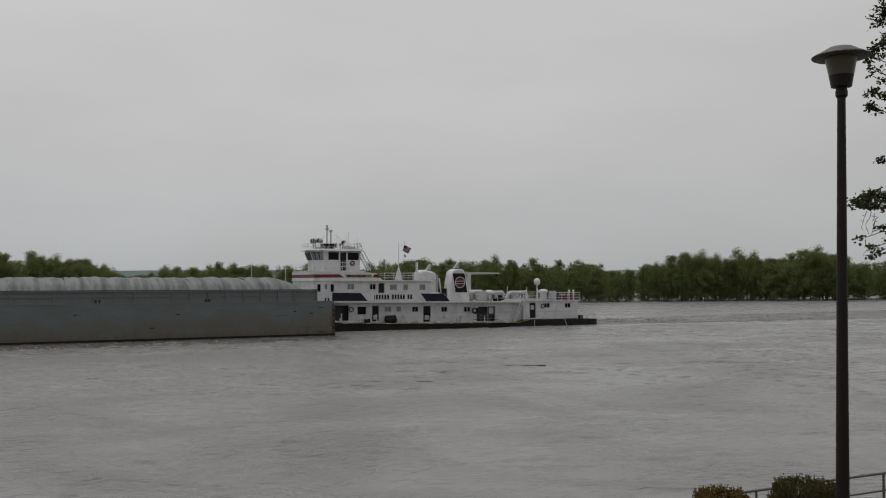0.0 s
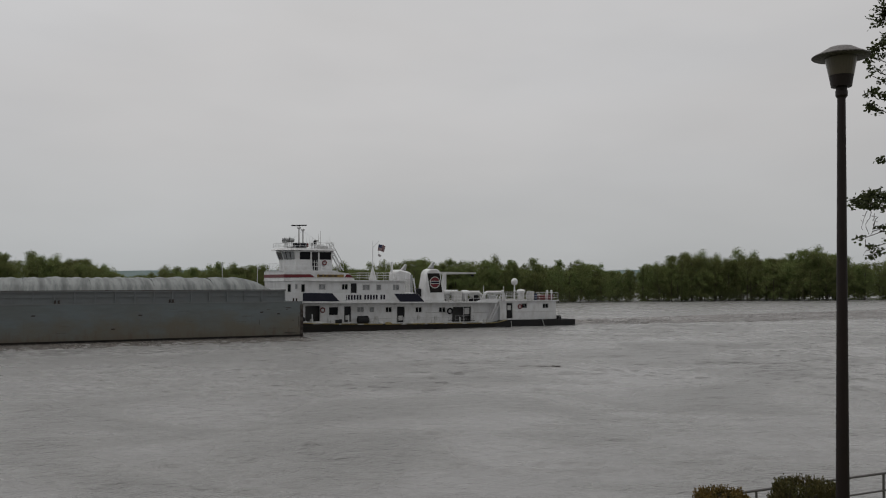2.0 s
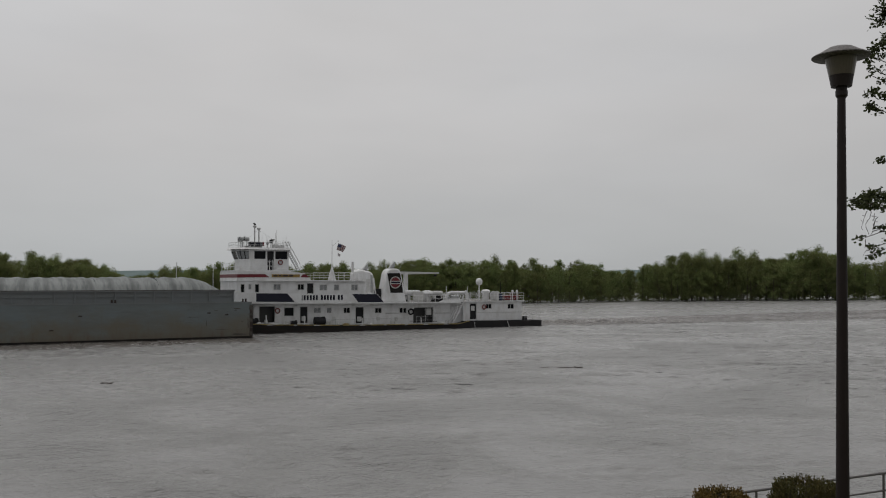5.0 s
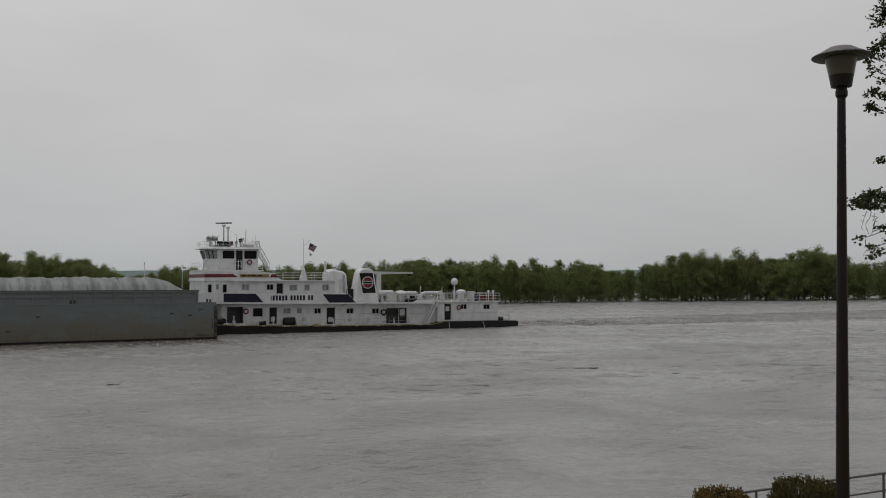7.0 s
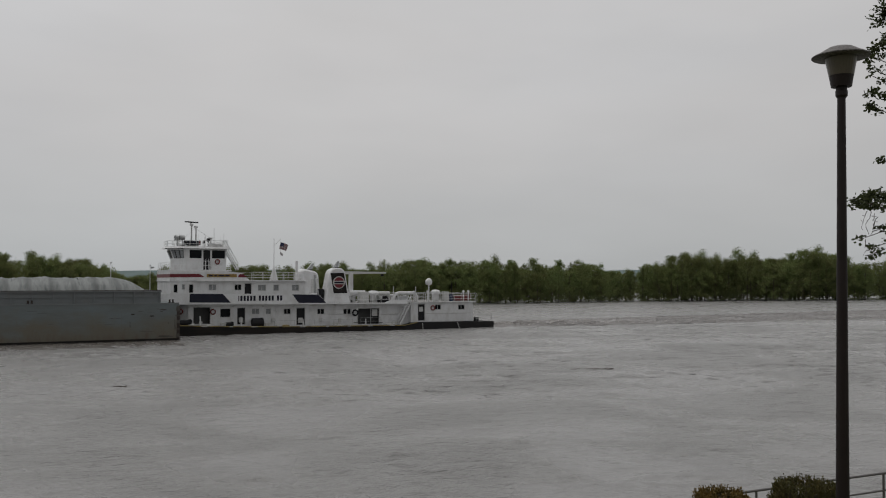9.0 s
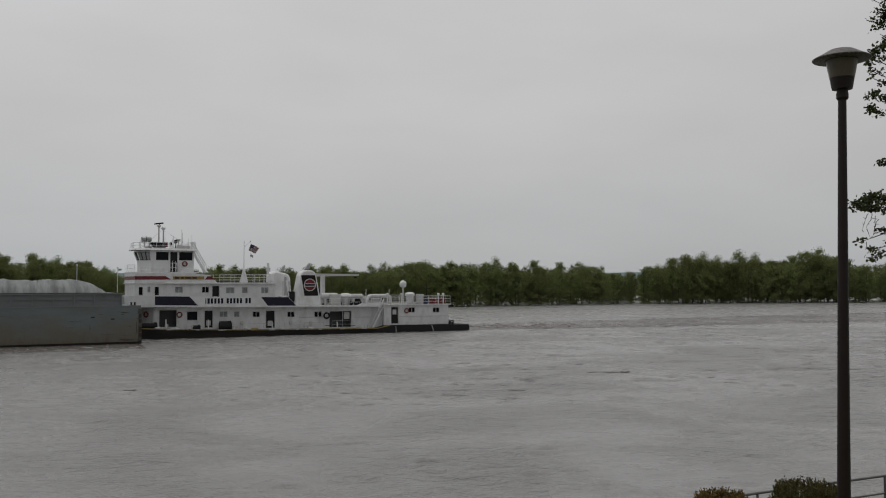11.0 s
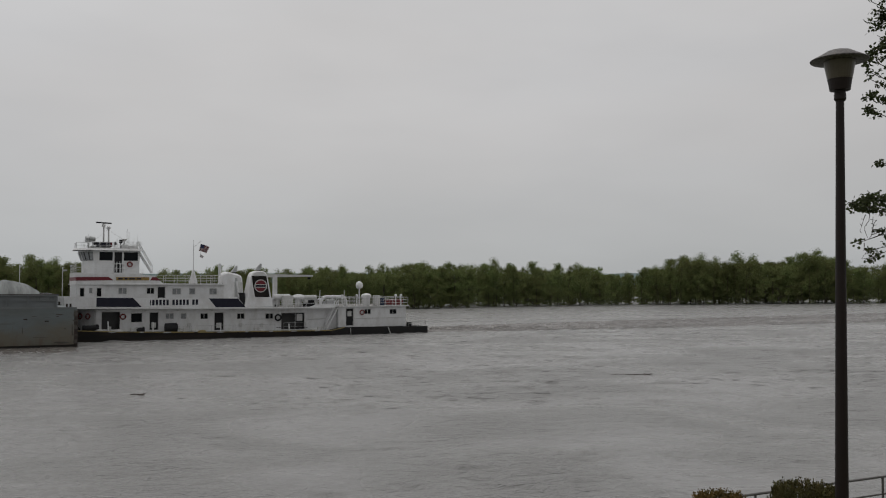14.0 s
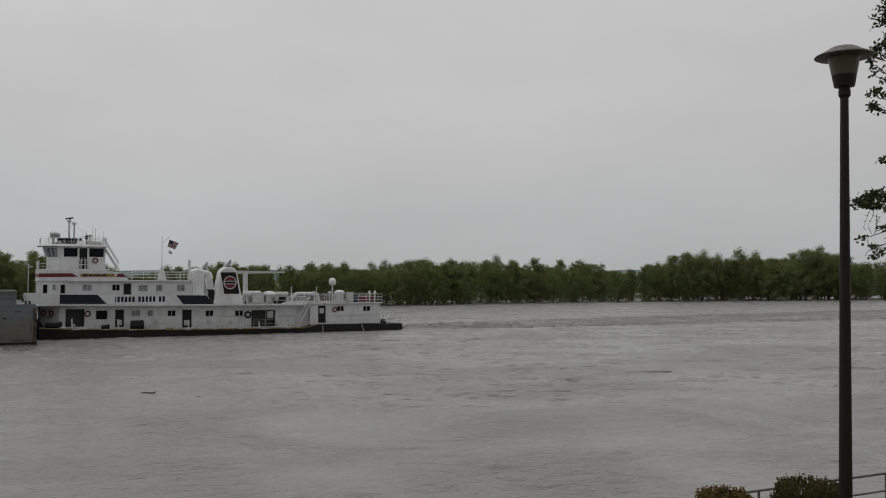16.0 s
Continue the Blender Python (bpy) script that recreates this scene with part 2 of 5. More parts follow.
WATER = water_material("muddy_river_water", (.222, .219, .216), .26, .16, .5)
WASH = water_material("churned_river_water", (.160, .148, .140), .16, .5, .9)


# churned water, its base also darkened for the hull's reflection and shade
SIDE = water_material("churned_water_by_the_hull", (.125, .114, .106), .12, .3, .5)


# ---- mesh helpers ----
def part(name, bm, mat, parent=None, label="", smooth=False):
    """Links a bmesh as one mesh object under a thing or a part."""
    me = bpy.data.meshes.new(name)
    bmesh.ops.recalc_face_normals(bm, faces=bm.faces)
    bm.to_mesh(me)
    bm.free()
    for mt in (mat if isinstance(mat, (list, tuple)) else [mat]):
        me.materials.append(mt)
    if smooth:
        me.shade_smooth()
    ob = new(name, me)
    ob.parent = parent
    if label:
        ob["label"] = label
    return ob


def again(ob, m, parent=None):
    """The same mesh as a further part."""
    o = new(ob.name.split(".")[0], ob.data)
    o.parent = parent or ob.parent
    o.matrix_basis = m
    if "label" in ob:
        o["label"] = ob["label"]
    return o


def B():
    return bmesh.new()


def box(bm, x0, x1, y0, y1, z0, z1, bevel=0.0):
    v = [bm.verts.new(c) for c in ((x0, y0, z0), (x1, y0, z0), (x1, y1, z0), (x0, y1, z0), (x0, y0, z1), (x1, y0, z1), (x1, y1, z1), (x0, y1, z1))]
    fs = [bm.faces.new([v[i] for i in q]) for q in ((3, 2, 1, 0), (4, 5, 6, 7), (0, 1, 5, 4), (1, 2, 6, 5), (2, 3, 7, 6), (3, 0, 4, 7))]
    if bevel:
        bmesh.ops.bevel(bm, geom=list({e for f in fs for e in f.edges}), offset=bevel, segments=2, affect="EDGES", profile=.5)
    return bm


def prism(bm, outline, y0, y1, axis="y"):
    """An outline of (x, z) drawn out from y0 to y1; axis z: an outline of (x, y) from z0 to z1."""
    def at(p, h):
        return (p[0], h, p[1]) if axis == "y" else (p[0], p[1], h)
    a, b = [bm.verts.new(at(p, y0)) for p in outline], [bm.verts.new(at(p, y1)) for p in outline]
    bm.faces.new(a), bm.faces.new(b[::-1])
    for i in range(len(a)):
        j = (i + 1) % len(a)
        bm.faces.new((a[j], a[i], b[i], b[j]))
    return bm


def loft(bm, low, high, z0, z1):
    a, b = [bm.verts.new((*p, z0)) for p in low], [bm.verts.new((*p, z1)) for p in high]
    bm.faces.new(a), bm.faces.new(b[::-1])
    for i in range(len(a)):
        j = (i + 1) % len(a)
        bm.faces.new((a[j], a[i], b[i], b[j]))
    return bm


def rod(bm, p, q, r, r2=None, seg=8):
    """A round bar from p to q."""
    p, q = Vector(p), Vector(q)
    turn = (q - p).to_track_quat("Z", "Y")
    rings = []
    for c, rad in ((p, r), (q, r if r2 is None else r2)):
        rings.append([bm.verts.new(c + turn @ Vector((rad * math.cos(k * math.tau / seg), rad * math.sin(k * math.tau / seg), 0))) for k in range(seg)])
    a, b = rings
    bm.faces.new(a[::-1]), bm.faces.new(b)
    for i in range(seg):
        j = (i + 1) % seg
        bm.faces.new((a[i], a[j], b[j], b[i]))
    return bm


def turned(bm, profile, seg=24, at=(0, 0, 0)):
    """A profile of (radius, z) turned round the z axis."""
    rings = [[bm.verts.new((at[0] + r * math.cos(k * math.tau / seg), at[1] + r * math.sin(k * math.tau / seg), at[2] + z)) for k in range(seg)] for r, z in profile]
    for a, b in zip(rings, rings[1:]):
        for i in range(seg):
            j = (i + 1) % seg
            bm.faces.new((a[i], a[j], b[j], b[i]))
    bm.faces.new(rings[0][::-1]), bm.faces.new(rings[-1])
    return bm


def ring(bm, centre, r, tube, seg=20, across=8):
    """A ring whose axis is y."""
    vs = [[bm.verts.new((centre[0] + (r + tube * math.cos(b)) * math.cos(a), centre[1] + tube * math.sin(b), centre[2] + (r + tube * math.cos(b)) * math.sin(a)))
           for b in [k * math.tau / across for k in range(across)]] for a in [k * math.tau / seg for k in range(seg)]]
    for i in range(seg):
        for j in range(across):
            bm.faces.new((vs[i][j], vs[(i + 1) % seg][j], vs[(i + 1) % seg][(j + 1) % across], vs[i][(j + 1) % across]))
    return bm


def wall(bm, x0, x1, z0, z1, y, thick, holes):
    """An upright wall along x, one connected shell with real openings (x0, x1, z0, z1)."""
    xs = sorted({x0, x1, *[v for h in holes for v in h[:2]]})
    zs = sorted({z0, z1, *[v for h in holes for v in h[2:]]})
    made = {}

    def vert(i, j, k):
        if (i, j, k) not in made:
            made[i, j, k] = bm.verts.new((xs[i], y - thick * k, zs[j]))
        return made[i, j, k]

    def solid(i, j):
        if not (0 <= i < len(xs) - 1 and 0 <= j < len(zs) - 1):
            return False
        mx, mz = (xs[i] + xs[i + 1]) / 2, (zs[j] + zs[j + 1]) / 2
        return not any(h[0] < mx < h[1] and h[2] < mz < h[3] for h in holes)

    for i in range(len(xs) - 1):
        for j in range(len(zs) - 1):
            if not solid(i, j):
                continue
            q = ((i, j), (i + 1, j), (i + 1, j + 1), (i, j + 1))
            bm.faces.new([vert(*c, 0) for c in q])
            bm.faces.new([vert(*c, 1) for c in q[::-1]])
            for (di, dj), (a, b) in (((0, -1), (0, 1)), ((1, 0), (1, 2)), ((0, 1), (2, 3)), ((-1, 0), (3, 0))):
                if not solid(i + di, j + dj):
                    bm.faces.new((vert(*q[b], 0), vert(*q[a], 0), vert(*q[a], 1), vert(*q[b], 1)))
    return bm


# ---- the tow's way ----
COURSE = 207.25
D = Vector((math.cos(radians(COURSE)), math.sin(radians(COURSE))))
N = Vector((-D.y, D.x))


def tow_rows(along=0.0, aside=0.0, z=0.0):
    """Rows for a thing that travels with the tow: metres ahead of the towboat's stern and to port of its middle."""
    rows = []
    for k in range(9):
        t = 2.0 * k
        s = 1.846 * (t - 8) + .21 * ((t - 8) / 8) ** 2
        p = Vector((8.18, 113.04)) + D * (s + along) + N * (aside - 5.3)
        rows.append((t, pose(p.x, p.y, z, 0, 0, COURSE)))
    return rows


# ---- ground, water, hills ----
def sheet(name, xs, ys, height, mat):
    me = bpy.data.meshes.new(name)
    vs = [(x, y, height(x, y)) for y in ys for x in xs]
    n = len(xs)
    me.from_pydata(vs, [], [(j * n + i, j * n + i + 1, (j + 1) * n + i + 1, (j + 1) * n + i) for j in range(len(ys) - 1) for i in range(n - 1)])
    me.materials.append(mat)
    me.shade_smooth()
    return new(name, me)


PROFILE = ((-400, 6), (-60, 4.8), (3, 4.4), (9.3, 2.9), (10.6, 2.65), (13, 2.0), (17, .3), (20, -.7), (30, -2.5), (150, -3), (330, -2), (420, .4), (1500, 3), (4500, 6))


def ground_height(x, y):
    h = float(np.interp(y, [p[0] for p in PROFILE], [p[1] for p in PROFILE]))
    return h + (.07 * noise.noise((x * .5, y * .5, 3)) if -60 < y < 40 else 0)


gx = [-4000, -1500, -500, -150, -60] + [-30 + 1.2 * k for k in range(51)] + [60, 150, 500, 1500, 4000]
gy = [-400, -200, -60, -30, -15, -8, -4] + [-2 + .6 * k for k in range(45)] + [30, 60, 150, 240, 330, 420, 700, 1500, 3000, 4500]
ground = tagged(sheet("ground", gx, gy, ground_height, GRASS), "grassy river bank sloping down to the water", "ground", kind="structure")


def river():
    """The river as one sheet: finely divided and rippled where it lies near, coarse and flat towards the horizon."""
    rng = np.random.default_rng(7)
    ys = [-5.0, 4.0, 10.0]
    while ys[-1] < 175:
        ys.append(ys[-1] + (3.0 if ys[-1] < 15 else .085 + .000030 * ys[-1] ** 2))
    ys = np.array(ys + [190.0, 230.0, 300.0, 600.0, 1200.0])
    inner = np.linspace(-1, 1, 421)
    half = np.clip(.60 * ys + 11, 14, 150)
    xs = np.concatenate([np.tile([-1500.0, -500.0], (len(ys), 1)), inner[None] * half[:, None], np.tile([500.0, 1500.0], (len(ys), 1))], 1)
    Y = np.repeat(ys[:, None], xs.shape[1], 1)
    gap = np.maximum(half * 2 / 420, np.gradient(ys))[:, None]

    def patches(size, n, seed, long=2.2):
        r = np.random.default_rng(seed)
        f = np.zeros_like(xs)
        for _ in range(n):
            k, a = math.tau / (size * r.uniform(.6, 1.8)), r.uniform(0, math.tau)
            f += np.sin(k * (xs * math.cos(a) / long + Y * math.sin(a)) + r.uniform(0, math.tau))
        return f / math.sqrt(n / 2)

    gust, knot = patches(16, 9, 3), patches(2.3, 16, 5, 1.5)
    # the wind bites more in mid-river than under the bank
    open_river = 1 + 1.25 * np.clip((Y - 42) / 55, 0, 1)
    z = np.zeros_like(xs)
    for k in range(96):
        wave = .34 * (5.5 / .34) ** (k / 95)
        a = radians(rng.normal(66, 30 if wave > 1.5 else 72))
        kk = math.tau / wave
        show = np.clip((wave / gap - 2.6) / 3, 0, 1)
        local = np.clip(np.exp(.42 * knot + .28 * gust), .4, 2.6) if wave < 2.4 else 1.0
        warp = .22 * wave * knot
        local = local * open_river
        z += SLOPE * (.38 if wave > 2 else 1.0) / kk * show * local * np.sin(kk * ((xs + warp) * math.cos(a) + (Y + warp) * math.sin(a)) + rng.uniform(0, math.tau))
    edge = np.clip((150 - np.abs(xs)) / 20, 0, 1) * np.clip((Y - 14) / 4, 0, 1) * np.clip((170 - Y) / 25, 0, 1)
    z *= edge
    n = xs.shape[1]
    co = np.stack([xs, Y, z], 2).reshape(-1, 3)
    i, j = np.meshgrid(np.arange(n - 1), np.arange(len(ys) - 1))
    q = (j * n + i).ravel()
    me = bpy.data.meshes.new("water")
    me.from_pydata(co.tolist(), [], np.stack([q, q + 1, q + n + 1, q + n], 1).tolist())
    me.materials.append(WATER)
    me.shade_smooth()
    return new("water", me)


SLOPE = .0120
water = tagged(river(), "rippled grey-brown flooded river water", "water", kind="structure")


def crests(name, count, seed, place, mat, long=(.4, 1.6), high=(.03, .08), parent=None, flat=1.0):
    """Many short low wave crests; place(rng) gives x, y and a size factor."""
    rng = random.Random(seed)
    vs, fs = [], []
    for _ in range(count):
        spot = place(rng)
        if spot is None:
            continue
        x, y, size, turn = spot
        ln, h = rng.uniform(*long) * size, rng.uniform(*high) * size
        w, bend = h * flat * rng.uniform(1.6, 2.6), rng.gauss(0, .08) * ln
        ca, sa = math.cos(turn), math.sin(turn)
        n = len(vs)
        for k in range(6):
            u = k / 5
            env = math.sin(math.pi * min(.97, max(.03, u))) * rng.uniform(.7, 1.1)
            px, py = (u - .5) * ln, bend * math.sin(u * math.pi)
            for oy, oz in ((-w, -.012), (0, h * env), (w * 1.3, -.012)):
                qx, qy = px, py + oy * (.3 + .7 * env)
                vs.append((x + qx * ca - qy * sa, y + qx * sa + qy * ca, oz))
        for k in range(5):
            b = n + 3 * k
            fs += [(b, b + 3, b + 4, b + 1), (b + 1, b + 4, b + 5, b + 2)]
    me = bpy.data.meshes.new(name)
    me.from_pydata(vs, [], fs)
    me.materials.append(mat)
    me.shade_smooth()
    ob = new(name, me)
    ob.parent = parent
    ob["kind"] = "stuff"
    return ob


def mid_river(r):
    y = 46 + 102 * r.random() ** 1.1
    x = r.uniform(-.62, .62) * (y + 8)
    patch = noise.noise((x * .05, y * .04, 11)) + .5 * noise.noise((x * .2, y * .12, 4))
    return (x, y, .12 + .0112 * y + .2 * r.random(), r.gauss(0, .13)) if patch + r.uniform(-.6, .3) > 0 else None


wavelets = tagged(crests("wavelets", 15000, 31, mid_river, WATER, (.2, 1.2), (.011, .036), flat=1.5), "small scattered wave crests on the river", "waves")


def hill_height(x, y):
    return 30 + 9 * noise.noise((x * .0011, 4, 0)) + 2 * noise.noise((x * .012, 9, 0)) if y > 2050 else 2.0


hill = tagged(sheet("backdrop", [-2600 + 20 * k for k in range(261)], [2000, 2100, 2400], hill_height, HILL),
              "hazy blue-green wooded hills far behind the river", "hills", kind="structure")


# ---- trees of the far bank ----
def crown_mesh(name, rng, height, clumps, per, leaf, mat, low=.10, wide=.3):
    """A crown of many small leaf clumps round a ragged envelope; height in metres."""
    vs, fs = [], []
    centres = []
    for k in range(clumps):
        u = rng.random() ** .8
        z = height * (low + (.97 - low) * u)
        reach = height * wide * (math.sin(math.pi * min(1, (1.02 - u) * .62 + .12)) ** .8) * (.75 + .5 * rng.random())
        a = rng.random() * math.tau
        rad = reach * math.sqrt(rng.random())
        centres.append((rad * math.cos(a), rad * math.sin(a), z, height * (.045 + .052 * rng.random())))
    for cx, cy, cz, cr in centres:
        for i in range(per):
            d = Vector((rng.gauss(0, 1), rng.gauss(0, 1), rng.gauss(0, .8)))
            d = d.normalized() * cr * (.4 + .7 * rng.random())
            c = Vector((cx, cy, cz)) + d
            a = Vector((rng.gauss(0, 1), rng.gauss(0, 1), rng.gauss(0, 1))).normalized()
            b = a.cross(Vector((rng.gauss(0, 1), rng.gauss(0, 1), rng.gauss(0, 1)))).normalized()
            s = leaf * (.6 + .8 * rng.random())
            n = len(vs)
            vs += [c - a * s, c + b * s * .75, c + a * s]
            fs.append((n, n + 1, n + 2))
    me = bpy.data.meshes.new(name)
    me.from_pydata(vs, [], fs)
    me.materials.append(mat)
    return me, centres


def trunk_mesh(rng, height, centres, r, limbs, mat=None):
    bm = B()
    lean = Vector((rng.gauss(0, .02), rng.gauss(0, .02), 1))
    pts = [lean * (height * .85 * k / 5) + Vector((rng.gauss(0, .05), rng.gauss(0, .05), 0)) * (k > 0) for k in range(6)]
    pts[0].z -= 1.5
    for k in range(5):
        rod(bm, pts[k], pts[k + 1], r * (1 - k * .17), r * (1 - (k + 1) * .17), 6)
    for c in rng.sample(centres, min(limbs, len(centres))):
        start = lean * max(height * .08, c[2] - height * .18)
        rod(bm, start, c[:3], r * .3, r * .07, 4)
    me = bpy.data.meshes.new("trunk")
    bm.to_mesh(me)
    bm.free()
    me.materials.append(mat or BARK)
    return me


rng = random.Random(5)
KINDS = []
for k in range(10):
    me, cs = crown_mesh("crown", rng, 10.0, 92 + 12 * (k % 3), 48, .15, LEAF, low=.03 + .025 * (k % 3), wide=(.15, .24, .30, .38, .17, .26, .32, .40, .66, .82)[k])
    KINDS.append((me, trunk_mesh(rng, 10.0, cs, .16, 14)))
LABELS = ("leafy green riverside tree standing in flood water", "spreading olive-green tree at the flooded bank", "tall dark green tree above the flooded bank",
          "slender pale green tree in shallow flood water")
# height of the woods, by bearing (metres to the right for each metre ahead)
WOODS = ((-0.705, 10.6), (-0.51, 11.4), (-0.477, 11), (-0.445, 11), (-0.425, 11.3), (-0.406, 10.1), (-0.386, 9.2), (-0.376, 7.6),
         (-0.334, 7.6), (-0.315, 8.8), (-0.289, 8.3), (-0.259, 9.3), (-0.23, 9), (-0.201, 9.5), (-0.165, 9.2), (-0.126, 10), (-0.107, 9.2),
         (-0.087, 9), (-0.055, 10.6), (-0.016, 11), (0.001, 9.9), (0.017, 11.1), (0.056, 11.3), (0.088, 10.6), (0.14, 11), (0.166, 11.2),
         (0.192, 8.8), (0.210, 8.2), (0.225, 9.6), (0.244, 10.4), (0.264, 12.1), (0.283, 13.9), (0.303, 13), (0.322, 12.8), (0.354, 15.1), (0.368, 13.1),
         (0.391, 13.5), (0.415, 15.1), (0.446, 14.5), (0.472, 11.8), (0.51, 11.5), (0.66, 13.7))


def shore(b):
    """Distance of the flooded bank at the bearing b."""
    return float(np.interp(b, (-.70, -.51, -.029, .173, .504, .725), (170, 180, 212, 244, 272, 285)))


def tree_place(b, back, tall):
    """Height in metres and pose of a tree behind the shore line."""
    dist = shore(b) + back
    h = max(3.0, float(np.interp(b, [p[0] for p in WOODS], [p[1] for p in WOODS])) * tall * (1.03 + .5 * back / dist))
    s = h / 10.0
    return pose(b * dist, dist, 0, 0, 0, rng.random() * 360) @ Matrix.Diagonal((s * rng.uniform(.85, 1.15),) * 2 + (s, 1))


def tree(b, back, tall, thick=False):
    me, tr = KINDS[8 + rng.randrange(2) if thick else rng.randrange(8)]
    ob = tagged(new("tree"), LABELS[rng.randrange(4)], "tree", group="trees along the far bank")
    for name, mesh in (("trunk", tr), ("crown", me)):
        p = new(name, mesh)
        p.parent = ob
    ob.matrix_basis = tree_place(b, back, tall)
    return ob


def woods(places):
    """The trees further back, joined into one stand."""
    vs, fs, mats = [], [], []
    for b, back, tall, k in places:
        m = tree_place(b, back, tall)
        for slot, mesh in enumerate(KINDS[k]):
            co = np.empty(len(mesh.vertices) * 3)
            mesh.vertices.foreach_get("co", co)
            at = co.reshape(-1, 3) @ np.array(m.to_3x3()).T + np.array(m.translation)
            n = len(vs)
            vs.extend(at.tolist())
            for poly in mesh.polygons:
                fs.append([n + i for i in poly.vertices])
                mats.append(slot)
    me = bpy.data.meshes.new("woodland")
    me.from_pydata(vs, [], fs)
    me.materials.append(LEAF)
    me.materials.append(BARK)
    me.polygons.foreach_set("material_index", mats)
    return tagged(new("woodland", me), "dense flooded woodland behind the front trees", "woods", kind="stuff")


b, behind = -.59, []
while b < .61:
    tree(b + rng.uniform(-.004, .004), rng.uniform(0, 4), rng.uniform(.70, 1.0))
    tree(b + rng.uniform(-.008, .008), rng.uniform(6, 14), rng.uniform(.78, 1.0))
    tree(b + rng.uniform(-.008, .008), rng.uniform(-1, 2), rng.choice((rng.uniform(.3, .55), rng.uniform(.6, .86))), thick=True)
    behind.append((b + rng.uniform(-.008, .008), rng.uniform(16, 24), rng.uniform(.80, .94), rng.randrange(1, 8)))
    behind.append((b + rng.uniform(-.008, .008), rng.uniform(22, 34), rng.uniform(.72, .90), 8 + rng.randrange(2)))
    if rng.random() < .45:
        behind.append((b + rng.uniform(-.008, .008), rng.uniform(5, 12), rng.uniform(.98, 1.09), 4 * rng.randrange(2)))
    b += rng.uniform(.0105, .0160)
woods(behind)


# ---- the towboat ----
towboat = tagged(new("towboat"), "white two-deck river towboat with navy bands and black hull", "towboat")
T = towboat


def deck_z(x):
    """Height of the main deck's edge along the hull."""
    return float(np.interp(x, (0, 10.9, 12.6, 27.4, 36, 40.2), (.78, .90, .58, .74, .98, 1.20)))


bm = B()
xs = [12.6, 17, 22, 27.4, 32, 36, 39.0, 40.2]
prism(bm, [(12.6, -1)] + [(39.4, -1), (40.2, -.4)] + [(x, deck_z(x)) for x in xs[::-1]], -5.3, 5.3)
part("hull", bm, BLACK, T, "black painted steel hull streaked with rust")
part("stern_hull", prism(B(), [(0, -.05), (0, .78), (10.9, .90), (12.6, .56), (12.6, -1), (2.5, -1)], -5.28, 5.28), STERN, T, "dark grey raised stern hull")
bm = B()
prism(bm, [(x, deck_z(x) - .06) for x in xs] + [(x, deck_z(x) + .03) for x in xs[::-1]], 5.24, 5.37)
part("rub_rail", bm, YELLOW, T, "worn yellow strip along the deck edge")
part("rub_rail", prism(B(), [(10.9, .84), (12.6, .50), (12.6, .60), (10.9, .93)], 5.285, 5.33), YELLOW, T)
part("main_deck", prism(B(), [(x, deck_z(x) - .02) for x in xs] + [(x, deck_z(x) + .012) for x in xs[::-1]], -5.2, 5.2), DECK, T)

# main deck house, with real openings on its port side
Y1 = 4.1
DOORS1 = [(35.86, 37.66, 1.2, 3.02), (31.95, 32.82, 1.05, 2.9), (24.9, 25.9, .85, 2.78), (15.5, 18.25, .75, 2.62)]
WINS1 = [(33.62, 34.72, 1.92, 2.84), (30.34, 31.14, 2.22, 2.78), (29.0, 29.53, 2.2, 2.75), (26.65, 27.42, 2.15, 2.72), (22.56, 23.36, 2.08, 2.65), (19.24, 20.1, 2.03, 2.6)]
part("lower_house_wall", wall(B(), 12.4, 38.4, .55, 3.30, Y1, .14, DOORS1 + WINS1), WHITE, T)
part("lower_house_wall", wall(B(), 12.4, 38.4, .55, 3.30, -Y1 + .14, .14, []), WHITE, T)
part("lower_house_front", loft(B(), [(38.26, -Y1), (38.4, -Y1), (40.0, -2.4), (40.0, 2.4), (38.4, Y1), (38.26, Y1)], [(38.26, -Y1), (38.4, -Y1), (40.0, -2.4), (40.0, 2.4), (38.4, Y1), (38.26, Y1)], .9, 3.30), WHITE, T)
part("lower_house_end", box(B(), 12.4, 12.54, -Y1 + .15, Y1 - .15, .55, 3.3), WHITE, T)
part("inner_bulkhead", box(B(), 12.6, 38.2, 3.1, 3.2, .6, 3.28), DARK, T)


def window(x0, x1, z0, z1, y, parent, mullion=True, depth=.08, curtain=False):
    """A framed pane in an opening of a wall that faces port."""
    w = .05
    bm = B()
    for a in ((x0 - w, x1 + w, z0 - w, z0), (x0 - w, x1 + w, z1, z1 + w), (x0 - w, x0, z0, z1), (x1, x1 + w, z0, z1)):
        box(bm, a[0], a[1], y - .03, y + .025, a[2], a[3])
    if mullion:
        m = (x0 + x1) / 2
        box(bm, m - .025, m + .025, y - depth - .02, y - depth + .03, z0, z1)
    f = part("window_frame", bm, FRAME, parent)
    part("pane", box(B(), x0, x1, y - depth - .02, y - depth, z0, z1), CURTAIN_SKY if curtain else GLASS, f)
    return f


